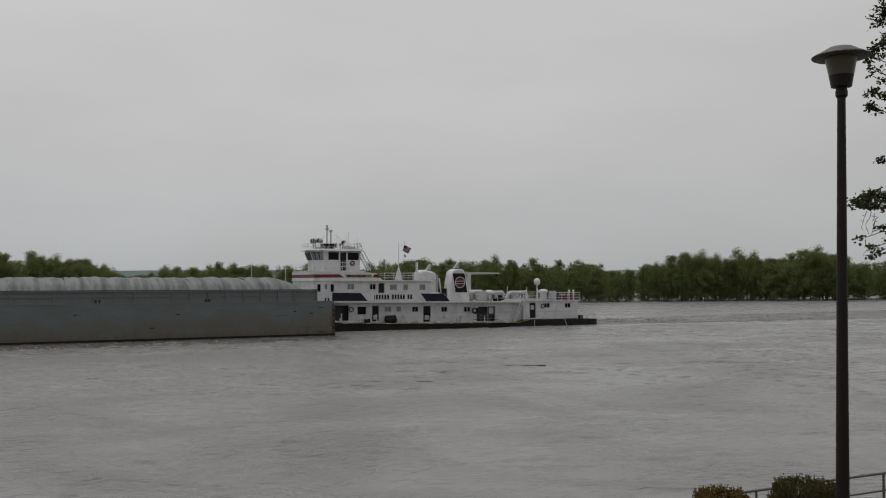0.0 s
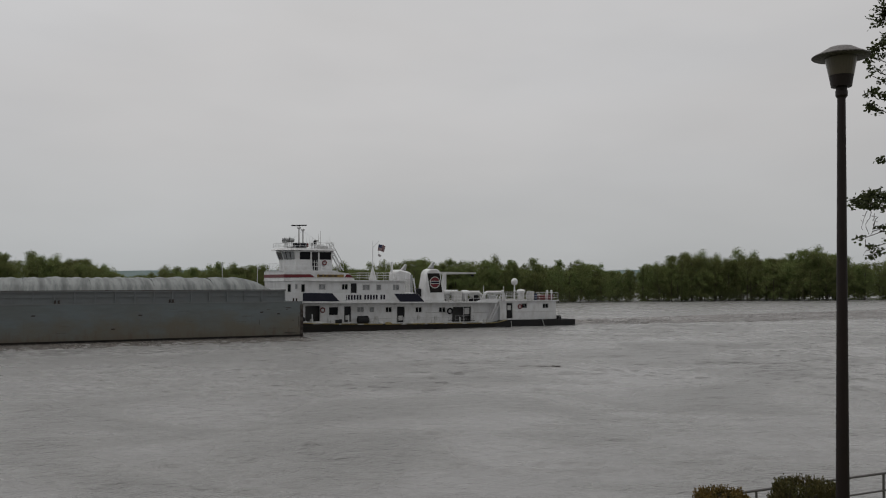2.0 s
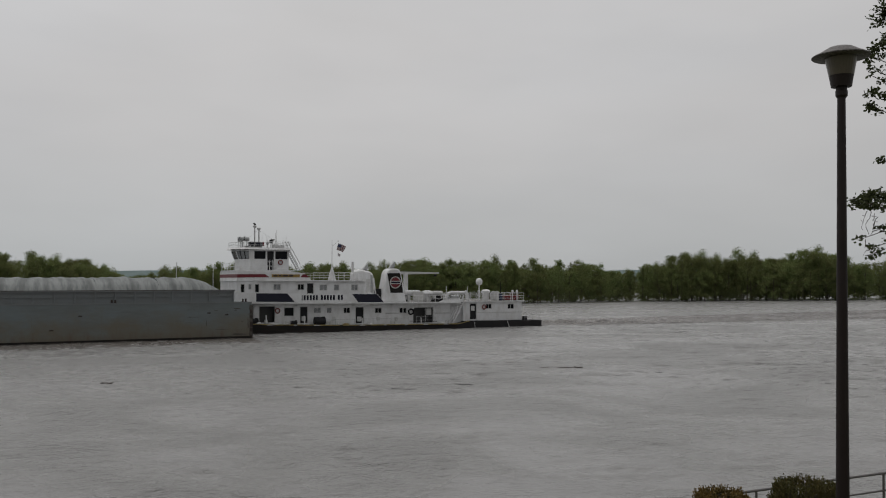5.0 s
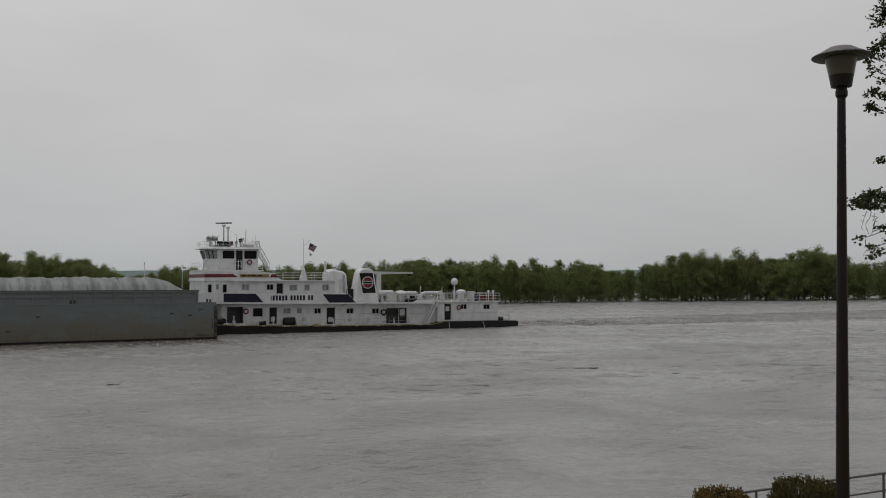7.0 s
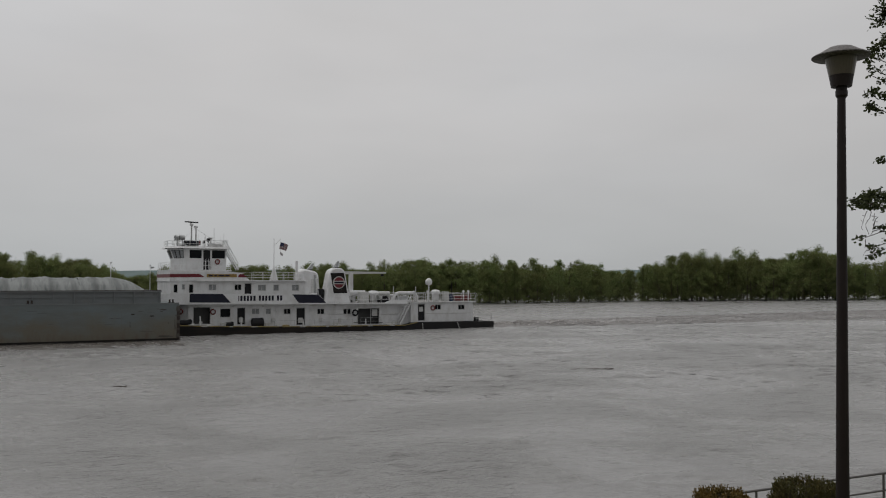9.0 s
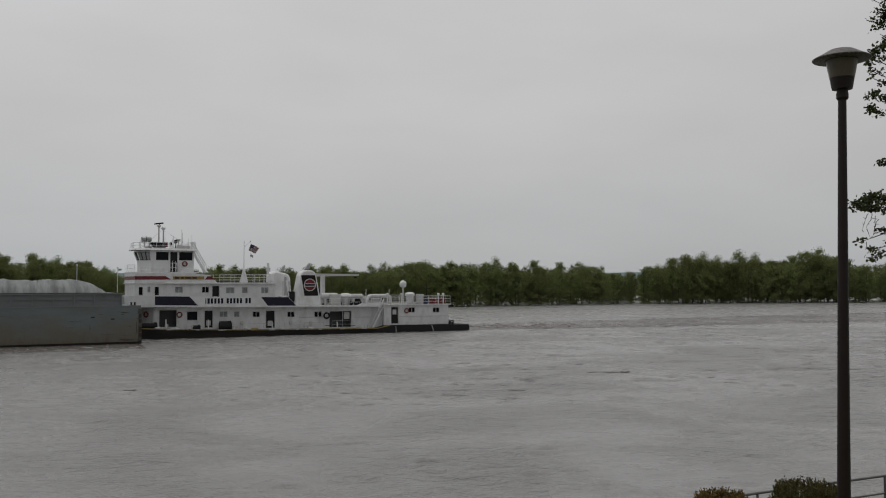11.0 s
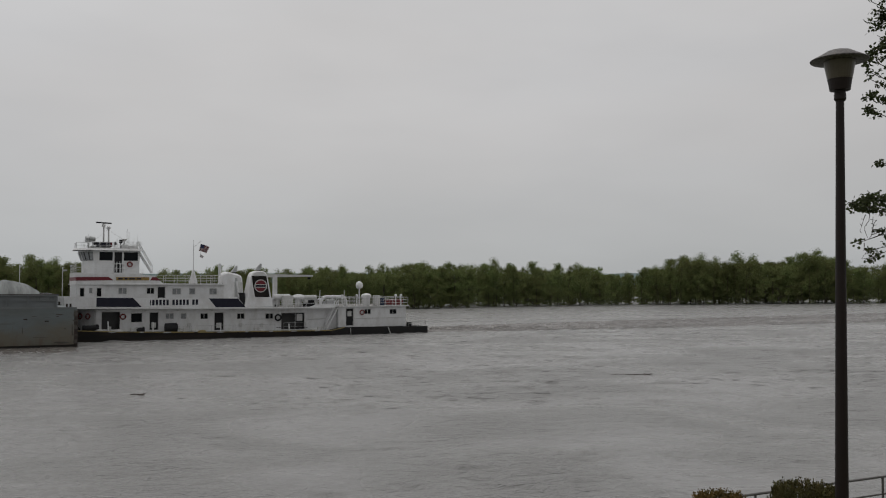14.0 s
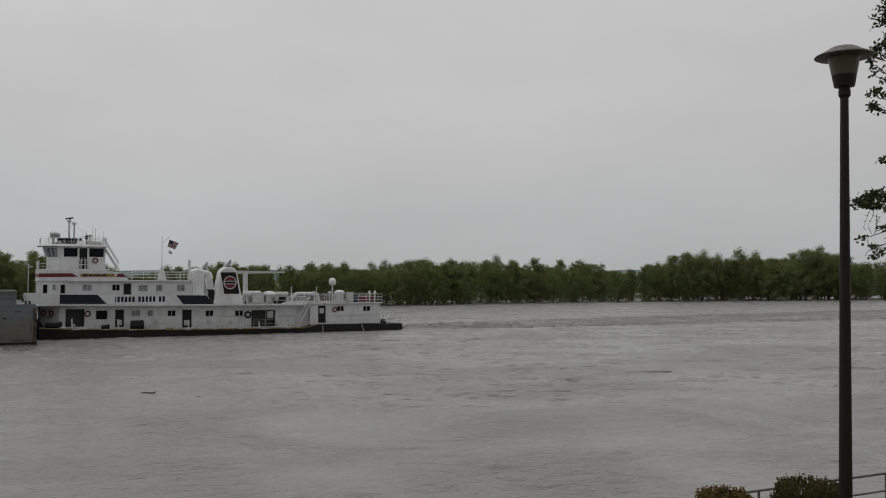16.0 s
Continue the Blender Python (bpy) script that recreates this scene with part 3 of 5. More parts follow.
def door(x0, x1, z0, z1, y, parent, open_way=True, lit=(.12, .42)):
    w = .06
    bm = B()
    for a in ((x0 - w, x1 + w, z1, z1 + w), (x0 - w, x0, z0, z1), (x1, x1 + w, z0, z1)):
        box(bm, a[0], a[1], y - .05, y + .03, a[2], a[3])
    f = part("door_frame", bm, FRAME, parent)
    if not open_way:
        d = part("door_leaf", box(B(), x0 + .01, x1 - .01, y - .12, y - .08, z0, z1), DKSTEEL, f, "dark grey steel door")
        m, h = (x0 + x1) / 2, z1 - z0
        part("door_panel", box(B(), m - (x1 - x0) * .28, m + (x1 - x0) * .28, y - .079, y - .065, z0 + h * lit[0], z0 + h * lit[1]), FRAME, f)
    return f


for i, w in enumerate(WINS1):
    window(*w, Y1, T, mullion=w[1] - w[0] > .6 and i, curtain=i in (1, 2))
for i, d in enumerate(DOORS1):
    door(*d, Y1, T, open_way=i in (0, 3))
part("side_window_glass", box(B(), 15.7, 16.4, Y1 - .10, Y1 - .08, 1.7, 2.5), FRAME, T)

# upper deck, its bulwark and the upper house
part("upper_deck", prism(B(), [(12.2, 3.14), (41.4, 3.42), (41.4, 3.55), (12.2, 3.30)], -5.1, 5.1), WHITE, T)
YB = 5.08
top = lambda x: float(np.interp(x, (22.6, 41.4), (4.36, 4.62)))
low = lambda x: float(np.interp(x, (22.6, 41.4), (3.33, 3.64)))
part("bulwark", prism(B(), [(22.6, low(22.6)), (41.4, low(41.4)), (41.4, top(41.4)), (23.5, top(23.5))], YB - .06, YB), WHITE, T)
part("bulwark", prism(B(), [(22.6, low(22.6)), (41.4, low(41.4)), (41.4, top(41.4)), (23.5, top(23.5))], -YB, -YB + .06), WHITE, T)
part("bulwark", box(B(), 41.34, 41.40, -YB + .06, YB - .06, 3.56, 4.62), WHITE, T)
for pts in (((38.3, .0), (33.79, .0), (34.69, 1), (38.3, 1)), ((25.97, 0), (22.62, 0), (23.55, 1), (26.75, 1))):
    out = [(x, (low(x) + .03) if v == 0 else top(x) - .01) for x, v in pts]
    part("navy_band", prism(B(), out, YB + .004, YB + .012), NAVY, T, "navy blue slanted painted band")
# lettering as plain bars
x = 32.97
for n in (6, 5, 2):
    for k in range(n):
        wd = .10 if (n == 6 and k == 0) else .245
        part("letter_bar", box(B(), x - wd, x, YB + .004, YB + .010, 3.72, 4.30), NAVY, T)
        x -= wd + .125
    x -= .25

Y2 = 4.2
WINS2 = [(39.44, 39.82, 4.7, 5.56), (38.66, 38.92, 5.04, 5.56), (37.76, 38.18, 4.68, 5.56), (35.25, 36.03, 4.96, 5.55), (32.43, 33.15, 4.95, 5.55),
         (29.62, 30.48, 4.88, 5.48), (28.1, 28.68, 4.87, 5.48), (25.72, 26.49, 4.86, 5.47)]
DOOR2 = (31.28, 32.03, 3.7, 5.66)
part("upper_house_wall", wall(B(), 24.9, 40.2, 3.4, 5.92, Y2, .12, WINS2 + [DOOR2]), WHITE, T)
part("upper_house_wall", wall(B(), 24.9, 40.2, 3.4, 5.92, -Y2 + .12, .12, []), WHITE, T)
part("upper_house_end", box(B(), 24.9, 25.02, -Y2 + .13, Y2 - .13, 3.4, 5.92), WHITE, T)
part("upper_house_end", box(B(), 40.08, 40.2, -Y2 + .13, Y2 - .13, 3.4, 5.92), WHITE, T)
part("inner_bulkhead", box(B(), 25.1, 40.0, 3.1, 3.2, 3.5, 5.9), DARK, T)
for i, w in enumerate(WINS2):
    window(*w, Y2, T, mullion=w[1] - w[0] > .6, curtain=i in (1, 3, 5, 6, 7))
door(*DOOR2, Y2, T, open_way=False)
part("roof_deck", box(B(), 24.7, 37.6, -4.5, 4.5, 5.90, 6.04, .02), WHITE, T)
part("roof_deck", box(B(), 37.6, 40.35, -4.3, 4.3, 5.92, 6.0), WHITE, T)
Y3 = 4.25
part("pilothouse_base", prism(B(), [(31.5, 6.04), (40.25, 6.0), (40.25, 7.08), (34.2, 7.08), (32.3, 6.85)], -Y3, Y3), WHITE, T)
part("maroon_stripe", prism(B(), [(36.52, 6.38), (40.25, 6.34), (40.25, 6.72), (37.07, 6.74)], Y3 + .004, Y3 + .012), RED, T, "maroon painted stripe")
part("maroon_stripe", prism(B(), [(31.75, 6.36), (32.87, 6.38), (32.6, 6.74), (32.2, 6.74)], Y3 + .004, Y3 + .012), RED, T, "maroon painted stripe")
part("maroon_stripe", box(B(), 40.252, 40.26, -Y3, Y3, 6.34, 6.72), RED, T, "maroon painted stripe")
board = part("name_board", box(B(), 32.95, 36.3, Y3 + .004, Y3 + .03, 6.38, 6.72), GOLD, T, "gold name board")
x = 36.1
for n in (3, 2, 4, 3):
    part("letter_bar", box(B(), x - .16 * n, x, Y3 + .034, Y3 + .04, 6.47, 6.63), NAVY, board)
    x -= .16 * n + .14

# pilothouse
part("pilothouse_deck", box(B(), 33.4, 40.3, -3.6, 3.6, 7.09, 7.19), WHITE, T)
YP = 2.3
PLAN = [(33.7, -YP), (38.3, -YP), (39.3, -1.0), (39.3, 1.0), (38.3, YP), (33.7, YP)]
OUT = [(33.7, -YP), (38.4, -YP), (39.65, -1.1), (39.65, 1.1), (38.4, YP), (33.7, YP)]
part("pilothouse_lower", loft(B(), PLAN, PLAN, 7.19, 8.52), WHITE, T)
part("pilothouse_glass", loft(B(), [(p[0] * .995 + .18, p[1] * .96) for p in PLAN], [(p[0] * .995 + .19, p[1] * .96) for p in OUT], 8.52, 9.44), GLASS, T)
part("pilothouse_upper", loft(B(), OUT, OUT, 9.44, 9.58), WHITE, T)
for x0, x1 in ((33.68, 33.86), (35.32, 35.5), (36.28, 36.46), (37.80, 38.36)):
    part("window_post", box(B(), x0, x1, YP - .1, YP + .01, 8.5, 9.46), WHITE, T)
    part("window_post", box(B(), x0, x1, -YP - .01, -YP + .1, 8.5, 9.46), WHITE, T)
for sgn in (1, -1):
    for f in (.0, .36, .70, 1.0):
        a, b = Vector((38.33, YP * sgn, 8.5)), Vector((39.32, 1.0 * sgn, 8.5))
        c, d = Vector((38.42, YP * sgn, 9.46)), Vector((39.67, 1.1 * sgn, 9.46))
        part("window_post", rod(B(), a.lerp(b, f), c.lerp(d, f), .055, seg=6), WHITE if f in (0, 1) else DKSTEEL, T)
    for f0, f1 in ((.05, .32), (.40, .66), (.74, .95)):
        off = Vector((.012, .010 * sgn, 0))
        bm = B()
        lowq, topq = [a.lerp(b, f0), a.lerp(b, f1)], [c.lerp(d, f1), c.lerp(d, f0)]
        q = [lowq[0].lerp(topq[1], .06), lowq[1].lerp(topq[0], .06), topq[0].lerp(lowq[1], .06), topq[1].lerp(lowq[0], .06)]
        outer, inner = [bm.verts.new(v + off) for v in q], [bm.verts.new(v - off * 2) for v in q]
        bm.faces.new(outer), bm.faces.new(inner[::-1])
        for i in range(4):
            bm.faces.new((outer[i], inner[i], inner[(i + 1) % 4], outer[(i + 1) % 4]))
        # the pale colour stands for sky showing through the opposite windows
        part("front_pane", bm, CURTAIN_SKY, T, "slanted front window coloured pale for the sky behind it")
part("pilothouse_door", box(B(), 35.52, 36.26, YP + .002, YP + .03, 7.22, 9.4), DKSTEEL, T, "dark glazed pilothouse door")
part("pilothouse_roof", loft(B(), [(33.4, -2.75), (38.6, -2.75), (40.3, -1.3), (40.3, 1.3), (38.6, 2.75), (33.4, 2.75)],
                             [(33.5, -2.6), (38.5, -2.6), (40.1, -1.2), (40.1, 1.2), (38.5, 2.6), (33.5, 2.6)], 9.60, 9.84), WHITE, T)


# railings, ladders and fittings of the towboat
def railing(a, b, z0, high, parent, rails=3, gap=1.3, r=.022, mat=None):
    """A railing from a to b (x, y) that stands at z0."""
    a, b = Vector(a), Vector(b)
    n = max(1, round((b - a).length / gap))
    first = None
    ob = None
    for k in range(n + 1):
        p = a.lerp(b, k / n)
        if ob is None:
            ob = first = part("railing_post", rod(B(), (0, 0, 0), (0, 0, high), r, seg=6), mat or WHITE, parent)
            first.matrix_basis = pose(p.x, p.y, z0)
        else:
            again(first, pose(p.x, p.y, z0), parent)
    for k in range(rails):
        z = z0 + high * (k + 1) / rails
        part("railing_bar", rod(B(), (a.x, a.y, z), (b.x, b.y, z), r * .9, seg=6), mat or WHITE, parent)


def ladder(foot, head, wide, steps, parent):
    """A steep stair from foot to head with stringers, treads and handrails; it is wide across y."""
    foot, head = Vector(foot), Vector(head)
    for y in (-wide / 2, wide / 2):
        o = Vector((0, y, 0))
        s = part("stringer", rod(B(), foot + o, head + o, .06, seg=4), WHITE, parent)
        up = Vector((0, 0, .85))
        part("handrail", rod(B(), foot + o + up * .9, head + o + up, .05, seg=6), WHITE, s)
        part("handrail_post", rod(B(), foot + o, foot + o + up * .9, .022, seg=6), WHITE, s)
        part("handrail_post", rod(B(), head + o, head + o + up, .022, seg=6), WHITE, s)
    for k in range(1, steps):
        p = foot.lerp(head, k / steps)
        part("tread", box(B(), p.x - .12, p.x + .12, p.y - wide / 2, p.y + wide / 2, p.z - .035, p.z + .035), WHITE, parent)


def lifebuoy(x, y, z, turn=0.0, r=.26):
    o = part("life_ring", ring(B(), (0, 0, 0), r, .075), LIFE, T, "red and white ring buoy")
    o.matrix_basis = pose(x, y, z, 0, 0, turn)
    bm = B()
    for k in range(4):
        a = (k + .5) * math.tau / 4
        ring_band = Vector((math.cos(a), 0, math.sin(a)))
        rod(bm, ring_band * (r - .08), ring_band * (r + .085), .045, seg=6)
    part("ring_band", bm, WHITE, o)


ladder((32.35, 2.0, 7.2), (33.9, 2.0, 9.78), 1.0, 11, T)
ladder((13.15, 4.75, .6), (11.65, 4.75, 3.3), .7, 11, T)
lifebuoy(35.55, Y1 + .08, 2.52)
lifebuoy(34.71, YP + .09, 8.13, r=.24)
lifebuoy(8.5, 4.78, 2.60)
lifebuoy(39.0, 3.85, 2.6, -48)
lifebuoy(39.7, 3.05, 2.6, -48)

# rails of the roof deck and the pilothouse deck
railing((25.0, 4.35), (31.3, 4.35), 6.04, .92, T)
railing((25.0, -4.35), (31.3, -4.35), 6.04, .92, T)
railing((25.0, -4.3), (25.0, 4.3), 6.04, .92, T, gap=2)
railing((36.6, 3.5), (40.2, 3.5), 7.19, .55, T, rails=2)
railing((33.5, 3.5), (35.4, 3.5), 7.19, .40, T, rails=2)
railing((40.2, 3.5), (40.2, -3.5), 7.19, .85, T, rails=2)
railing((33.6, 2.5), (36.3, 2.5), 9.84, .72, T, gap=.9, rails=2)
railing((33.6, -2.5), (39.0, -1.8), 9.84, .72, T, gap=.9, rails=2)
railing((33.6, 2.5), (33.6, -2.5), 9.84, .72, T, gap=1.2, rails=2)
railing((36.4, 2.5), (38.5, 2.45), 9.84, .62, T, gap=.7, rails=2)
railing((38.5, 2.45), (40.0, 1.1), 9.84, .62, T, gap=.7, rails=2)
railing((40.0, 1.1), (40.0, -1.1), 9.84, .62, T, gap=.8, rails=2)

# masts, lights and aerials on the pilothouse roof
for x, y, h in ((37.17, 0, 12.55), (36.66, 0, 12.30)):
    m = part("mast", rod(B(), (x, y, 9.8), (x, y, h), .10, .07), FRAME, T)
    part("mast_head", turned(B(), [(.08, 0), (.22, .08), (.22, .26), (.10, .36)], 12, (x, y, h - .28)), WHITE, m)
    part("mast_foot", turned(B(), [(.3, 0), (.25, .4), (.1, .7)], 10, (x, y, 9.82)), WHITE, m)
radar = part("radar_scanner", box(B(), -1.0, 1.0, -.08, .08, .03, .17, .02), DKSTEEL, T, "dark grey rotating radar bar")
part("hub", rod(B(), (0, 0, -.12), (0, 0, .03), .09), DKSTEEL, radar)
part("equipment_case", box(B(), 36.45, 38.0, .2, 1.4, 10.05, 10.55, .03), NAVY, T, "dark equipment case")
part("equipment_stand", box(B(), 36.6, 37.8, .4, 1.2, 9.82, 10.05), WHITE, T)
for x, y in ((38.35, 1.0), (38.75, .4), (38.6, -.9)):
    s = part("searchlight", rod(B(), (x - .24, y, 10.85), (x + .3, y, 10.88), .25, .31, 14), STEEL, T)
    part("searchlight_post", rod(B(), (x, y, 9.82), (x, y, 10.7), .06), STEEL, s)
    part("searchlight_glass", rod(B(), (x + .305, y, 10.88), (x + .32, y, 10.88), .28, seg=14), GLASS, s)
for x, y, h in ((34.9, 1.4, 12.0), (34.45, -.6, 11.8), (35.9, 1.2, 11.0), (39.2, .6, 10.8), (35.3, -1.4, 11.4)):
    part("aerial", rod(B(), (x, y, 9.82), (x, y, h), .032, .018, 6), FRAME, T)
part("horn", turned(B(), [(.05, 0), (.05, .6), (.19, .68), (.19, .95), (.1, 1.02)], 12, (35.5, 1.1, 9.84)), DKSTEEL, T)
for x, y, r in ((38.2, 2.0, .20), (37.7, 1.9, .15), (36.2, 2.1, .14)):
    s = part("floodlight", turned(B(), [(r * .5, 0), (r, .06), (r, .2), (r * .7, .34)], 12, (x, y, 10.18)), DKSTEEL, T)
    part("floodlight_post", rod(B(), (x, y, 9.82), (x, y, 10.2), .035, seg=6), WHITE, s)
part("loudspeaker", turned(B(), [(.06, 0), (.10, .2), (.26, .42), (.27, .46)], 14, (35.05, .3, 10.5)), FRAME, T)
part("loudspeaker_post", rod(B(), (35.05, .3, 9.82), (35.05, .3, 10.5), .05, seg=6), FRAME, T)
part("roof_vent", box(B(), 37.9, 38.6, -.3, .5, 9.84, 10.12, .04), WHITE, T)
part("roof_vent", box(B(), 34.9, 35.5, 1.5, 2.1, 9.84, 10.3, .04), WHITE, T)
part("case_edge", box(B(), 36.42, 36.60, .18, 1.42, 10.06, 10.56), RED, T)
for x in (33.9, 34.25, 36.8, 38.9):
    part("whip_aerial", rod(B(), (x, 1.9, 9.82), (x, 1.9, 10.9 + .5 * (x % 1)), .025, .012, 5), FRAME, T)
part("roof_box", box(B(), 34.0, 34.8, .6, 1.6, 9.84, 10.2, .03), WHITE, T)
# gallery door rails on the pilothouse side
for x in (35.45, 35.75, 36.05, 36.35):
    part("gallery_bar", rod(B(), (x, YP + .25, 7.25), (x, YP + .25, 8.45), .025, seg=6), WHITE, T)

# flagstaff, gaff and flag
part("flagstaff_cone", turned(B(), [(.52, 0), (.5, .08), (.10, 1.6), (.06, 1.68)], 14, (27.45, 0, 6.04)), WHITE, T)
part("flagstaff", rod(B(), (27.45, 0, 7.6), (27.45, 0, 11.05), .05, .03), WHITE, T)
part("gaff", rod(B(), (27.45, 0, 10.2), (26.62, 0, 11.0), .025, seg=6), WHITE, T)
part("halyard", rod(B(), (26.68, 0, 8.9), (26.62, 0, 11.0), .008, seg=4), STEEL, T)
FLAG_RED = material("flag_red", (.17, .028, .032), .8, scale=6)
FLAG_WHITE = material("flag_white", (.42, .40, .41), .8, scale=6)
FLAG_BLUE = material("flag_blue", (.03, .035, .09), .8, scale=6)


def flag_piece(name, x0, x1, canton, parent):
    """A strip of striped flag cloth from x0 to x1, a little curved, hung from z = 0 down."""
    bm = B()
    high, n = .82, 13
    for k in range(n):
        z1, z0 = -high * k / n, -high * (k + 1) / n
        for i in range(3):
            a, b = x0 + (x1 - x0) * i / 3, x0 + (x1 - x0) * (i + 1) / 3
            ya, yb = (.05 * math.sin(i / 3 * math.tau), .05 * math.sin((i + 1) / 3 * math.tau))
            f = bm.faces.new([bm.verts.new(c) for c in ((a, ya, z0), (b, yb, z0), (b, yb, z1), (a, ya, z1))])
            f.material_index = 2 if (k < 7 and canton) else k % 2
    bmesh.ops.remove_doubles(bm, verts=bm.verts, dist=1e-5)
    return part(name, bm, [FLAG_RED, FLAG_WHITE, FLAG_BLUE], parent)


flag = flag_piece("flag", 0, .46, True, T)
flag["label"] = "striped flag with a blue canton flying from the staff"
fly = flag_piece("flag_fly", 0, .36, False, flag)
tail = flag_piece("flag_tail", 0, .30, False, flag)
pennant = part("pennant", prism(B(), [(0, 0), (.42, -.12), (.40, -.38), (.02, -.30)], -.01, .01), FLAG_WHITE, T, "small pale pennant")

# funnels
part("funnel", prism(B(), [(22.5, 3.3), (21.82, 6.85), (21.6, 7.30), (21.1, 7.5), (20.35, 7.46), (20.0, 7.2), (19.85, 6.6), (19.22, 3.3)], 2.3, 4.15), WHITE, T, "white tapered funnel with black panel").modifiers.new("bevel", "BEVEL").width = .12
panel = part("funnel_panel", prism(B(), [(21.79, 6.91), (20.08, 6.92), (19.66, 4.5), (21.36, 4.5)], 4.155, 4.17), BLACK, T, "black panel with a round red and white emblem")
c = (20.72, 4.172, 5.77)


def disc(name, r, y, mat, parent):
    return part(name, rod(B(), (c[0], y, c[2]), (c[0], y + .006, c[2]), r, seg=32), mat, parent)


disc("emblem_rim", .74, 4.172, FRAME, panel)
disc("emblem_disc", .64, 4.179, RED, panel)
part("emblem_bar", box(B(), c[0] - .72, c[0] + .72, 4.187, 4.192, c[2] - .19, c[2] + .19), FRAME, panel)
part("emblem_bar", box(B(), c[0] - .6, c[0] + .6, 4.194, 4.198, c[2] - .11, c[2] + .11), NAVY, panel)
part("funnel", prism(B(), [(24.05, 3.4), (23.98, 6.85), (23.8, 7.28), (23.3, 7.42), (21.95, 7.12), (21.6, 6.75), (21.35, 3.4)], -3.0, -.6), WHITE, T, "white rounded exhaust hood").modifiers.new("bevel", "BEVEL").width = .18
part("hood_slot", box(B(), 21.6, 22.6, -.598, -.58, 4.2, 6.2), FRAME, T)
for x, y, z in ((20.75, 3.2, 7.45), (22.3, -1.8, 7.25)):
    cap = part("exhaust_pipe", rod(B(), (x, y, z - .2), (x - .05, y, z + .25), .22, seg=14), DKSTEEL, T)
    part("exhaust_flap", prism(B(), [(x + .45, z + .12), (x - .22, z + .92), (x - .36, z + .8), (x - .2, z + .15)], y - .22, y + .22), STEEL, cap)
part("vent_pipe", rod(B(), (24.1, -1.6, 7.0), (24.1, -1.6, 8.4), .16, seg=12), WHITE, T)
part("machinery", box(B(), 22.35, 22.95, 2.6, 3.6, 3.35, 5.0, .05), DKSTEEL, T)
part("machinery", box(B(), 23.0, 23.9, 1.8, 3.0, 3.35, 4.5, .05), WHITE, T)
part("exhaust_trunk", rod(B(), (23.05, 2.2, 3.4), (23.05, 2.2, 6.7), .15, seg=12), STEEL, T)
part("slanted_pipe", rod(B(), (22.9, 3.2, 4.3), (23.25, 3.2, 6.3), .10, seg=10), WHITE, T)
part("slanted_pipe", rod(B(), (22.5, 3.6, 4.2), (23.1, 3.6, 5.0), .07, seg=8), DKSTEEL, T)

# boom behind the funnel
part("boom_post", box(B(), 18.35, 18.85, 2.4, 2.8, 3.3, 7.0, .06), WHITE, T)
part("boom_foot", box(B(), 18.1, 19.1, 2.2, 3.0, 3.28, 4.1, .05), WHITE, T)
part("boom", prism(B(), [(14.0, 6.88), (14.0, 7.06), (19.7, 7.14), (19.7, 6.76)], 2.42, 2.78), FRAME, T)
part("boom_hoist", box(B(), 14.3, 14.6, 2.5, 2.75, 6.55, 6.80), DKSTEEL, T)

# grey non-slip coats on the decks that lie open to the sky
part("deck_coat", prism(B(), [(12.3, 3.303), (19.1, 3.362), (19.1, 3.374), (12.3, 3.315)], -4.7, 4.7), DECK, T)
part("deck_coat", box(B(), 2.6, 11.6, -4.75, 4.75, 3.384, 3.394), DECK, T)
part("deck_coat", box(B(), 25.0, 31.4, -4.2, 4.2, 6.044, 6.054), DECK, T)
part("deck_coat", box(B(), 33.6, 38.5, -2.5, 2.5, 9.844, 9.854), DECK, T)

# fittings on the after roof
part("fascia", prism(B(), [(11.55, 3.31), (15.5, 3.2), (14.4, 3.62), (11.55, 3.66)], 4.92, 4.97), WHITE, T)
part("end_panel", box(B(), 11.5, 12.4, 3.95, 4.08, .56, 3.3), WHITE, T)
part("tank", rod(B(), (16.95, 3.0, 4.45), (18.95, 3.0, 4.45), .36, seg=18), WHITE, T)
part("tank_cradle", box(B(), 17.3, 17.5, 2.7, 3.3, 3.28, 4.2), WHITE, T)
part("tank_cradle", box(B(), 18.4, 18.6, 2.7, 3.3, 3.28, 4.2), WHITE, T)
part("locker", box(B(), 16.9, 18.1, 3.6, 4.3, 3.28, 4.65, .04), FRAME, T)
part("mushroom_vent", turned(B(), [(.4, 0), (.4, 1.0), (.72, 1.02), (.72, 1.2), (.55, 1.42), (.2, 1.5)], 18, (16.0, 3.4, 3.28)), WHITE, T)
part("tank", rod(B(), (13.7, 3.0, 4.35), (15.3, 3.0, 4.35), .33, seg=18), FRAME, T)
part("tank_cradle", box(B(), 14.0, 15.0, 2.75, 3.25, 3.28, 4.1), DKSTEEL, T)
bm = B()
for a, b in (((13.3, 3.6), (13.0, 4.3)), ((13.0, 4.3), (12.6, 4.45)), ((12.6, 4.45), (10.4, 4.45)), ((10.4, 4.45), (10.1, 4.2)), ((10.1, 4.2), (10.0, 3.4))):
    rod(bm, (a[0], 3.3, a[1]), (b[0], 3.3, b[1]), .2, seg=12)
part("vent_duct", bm, WHITE, T)
for x, h in ((13.6, 5.3), (10.55, 5.25), (12.0, 4.7)):
    part("stanchion", rod(B(), (x, 4.0, 3.3), (x - .04, 4.0, h), .07, .04), WHITE, T)
part("pump", box(B(), 14.2, 15.6, 3.7, 4.3, 3.28, 3.8, .05), DKSTEEL, T)
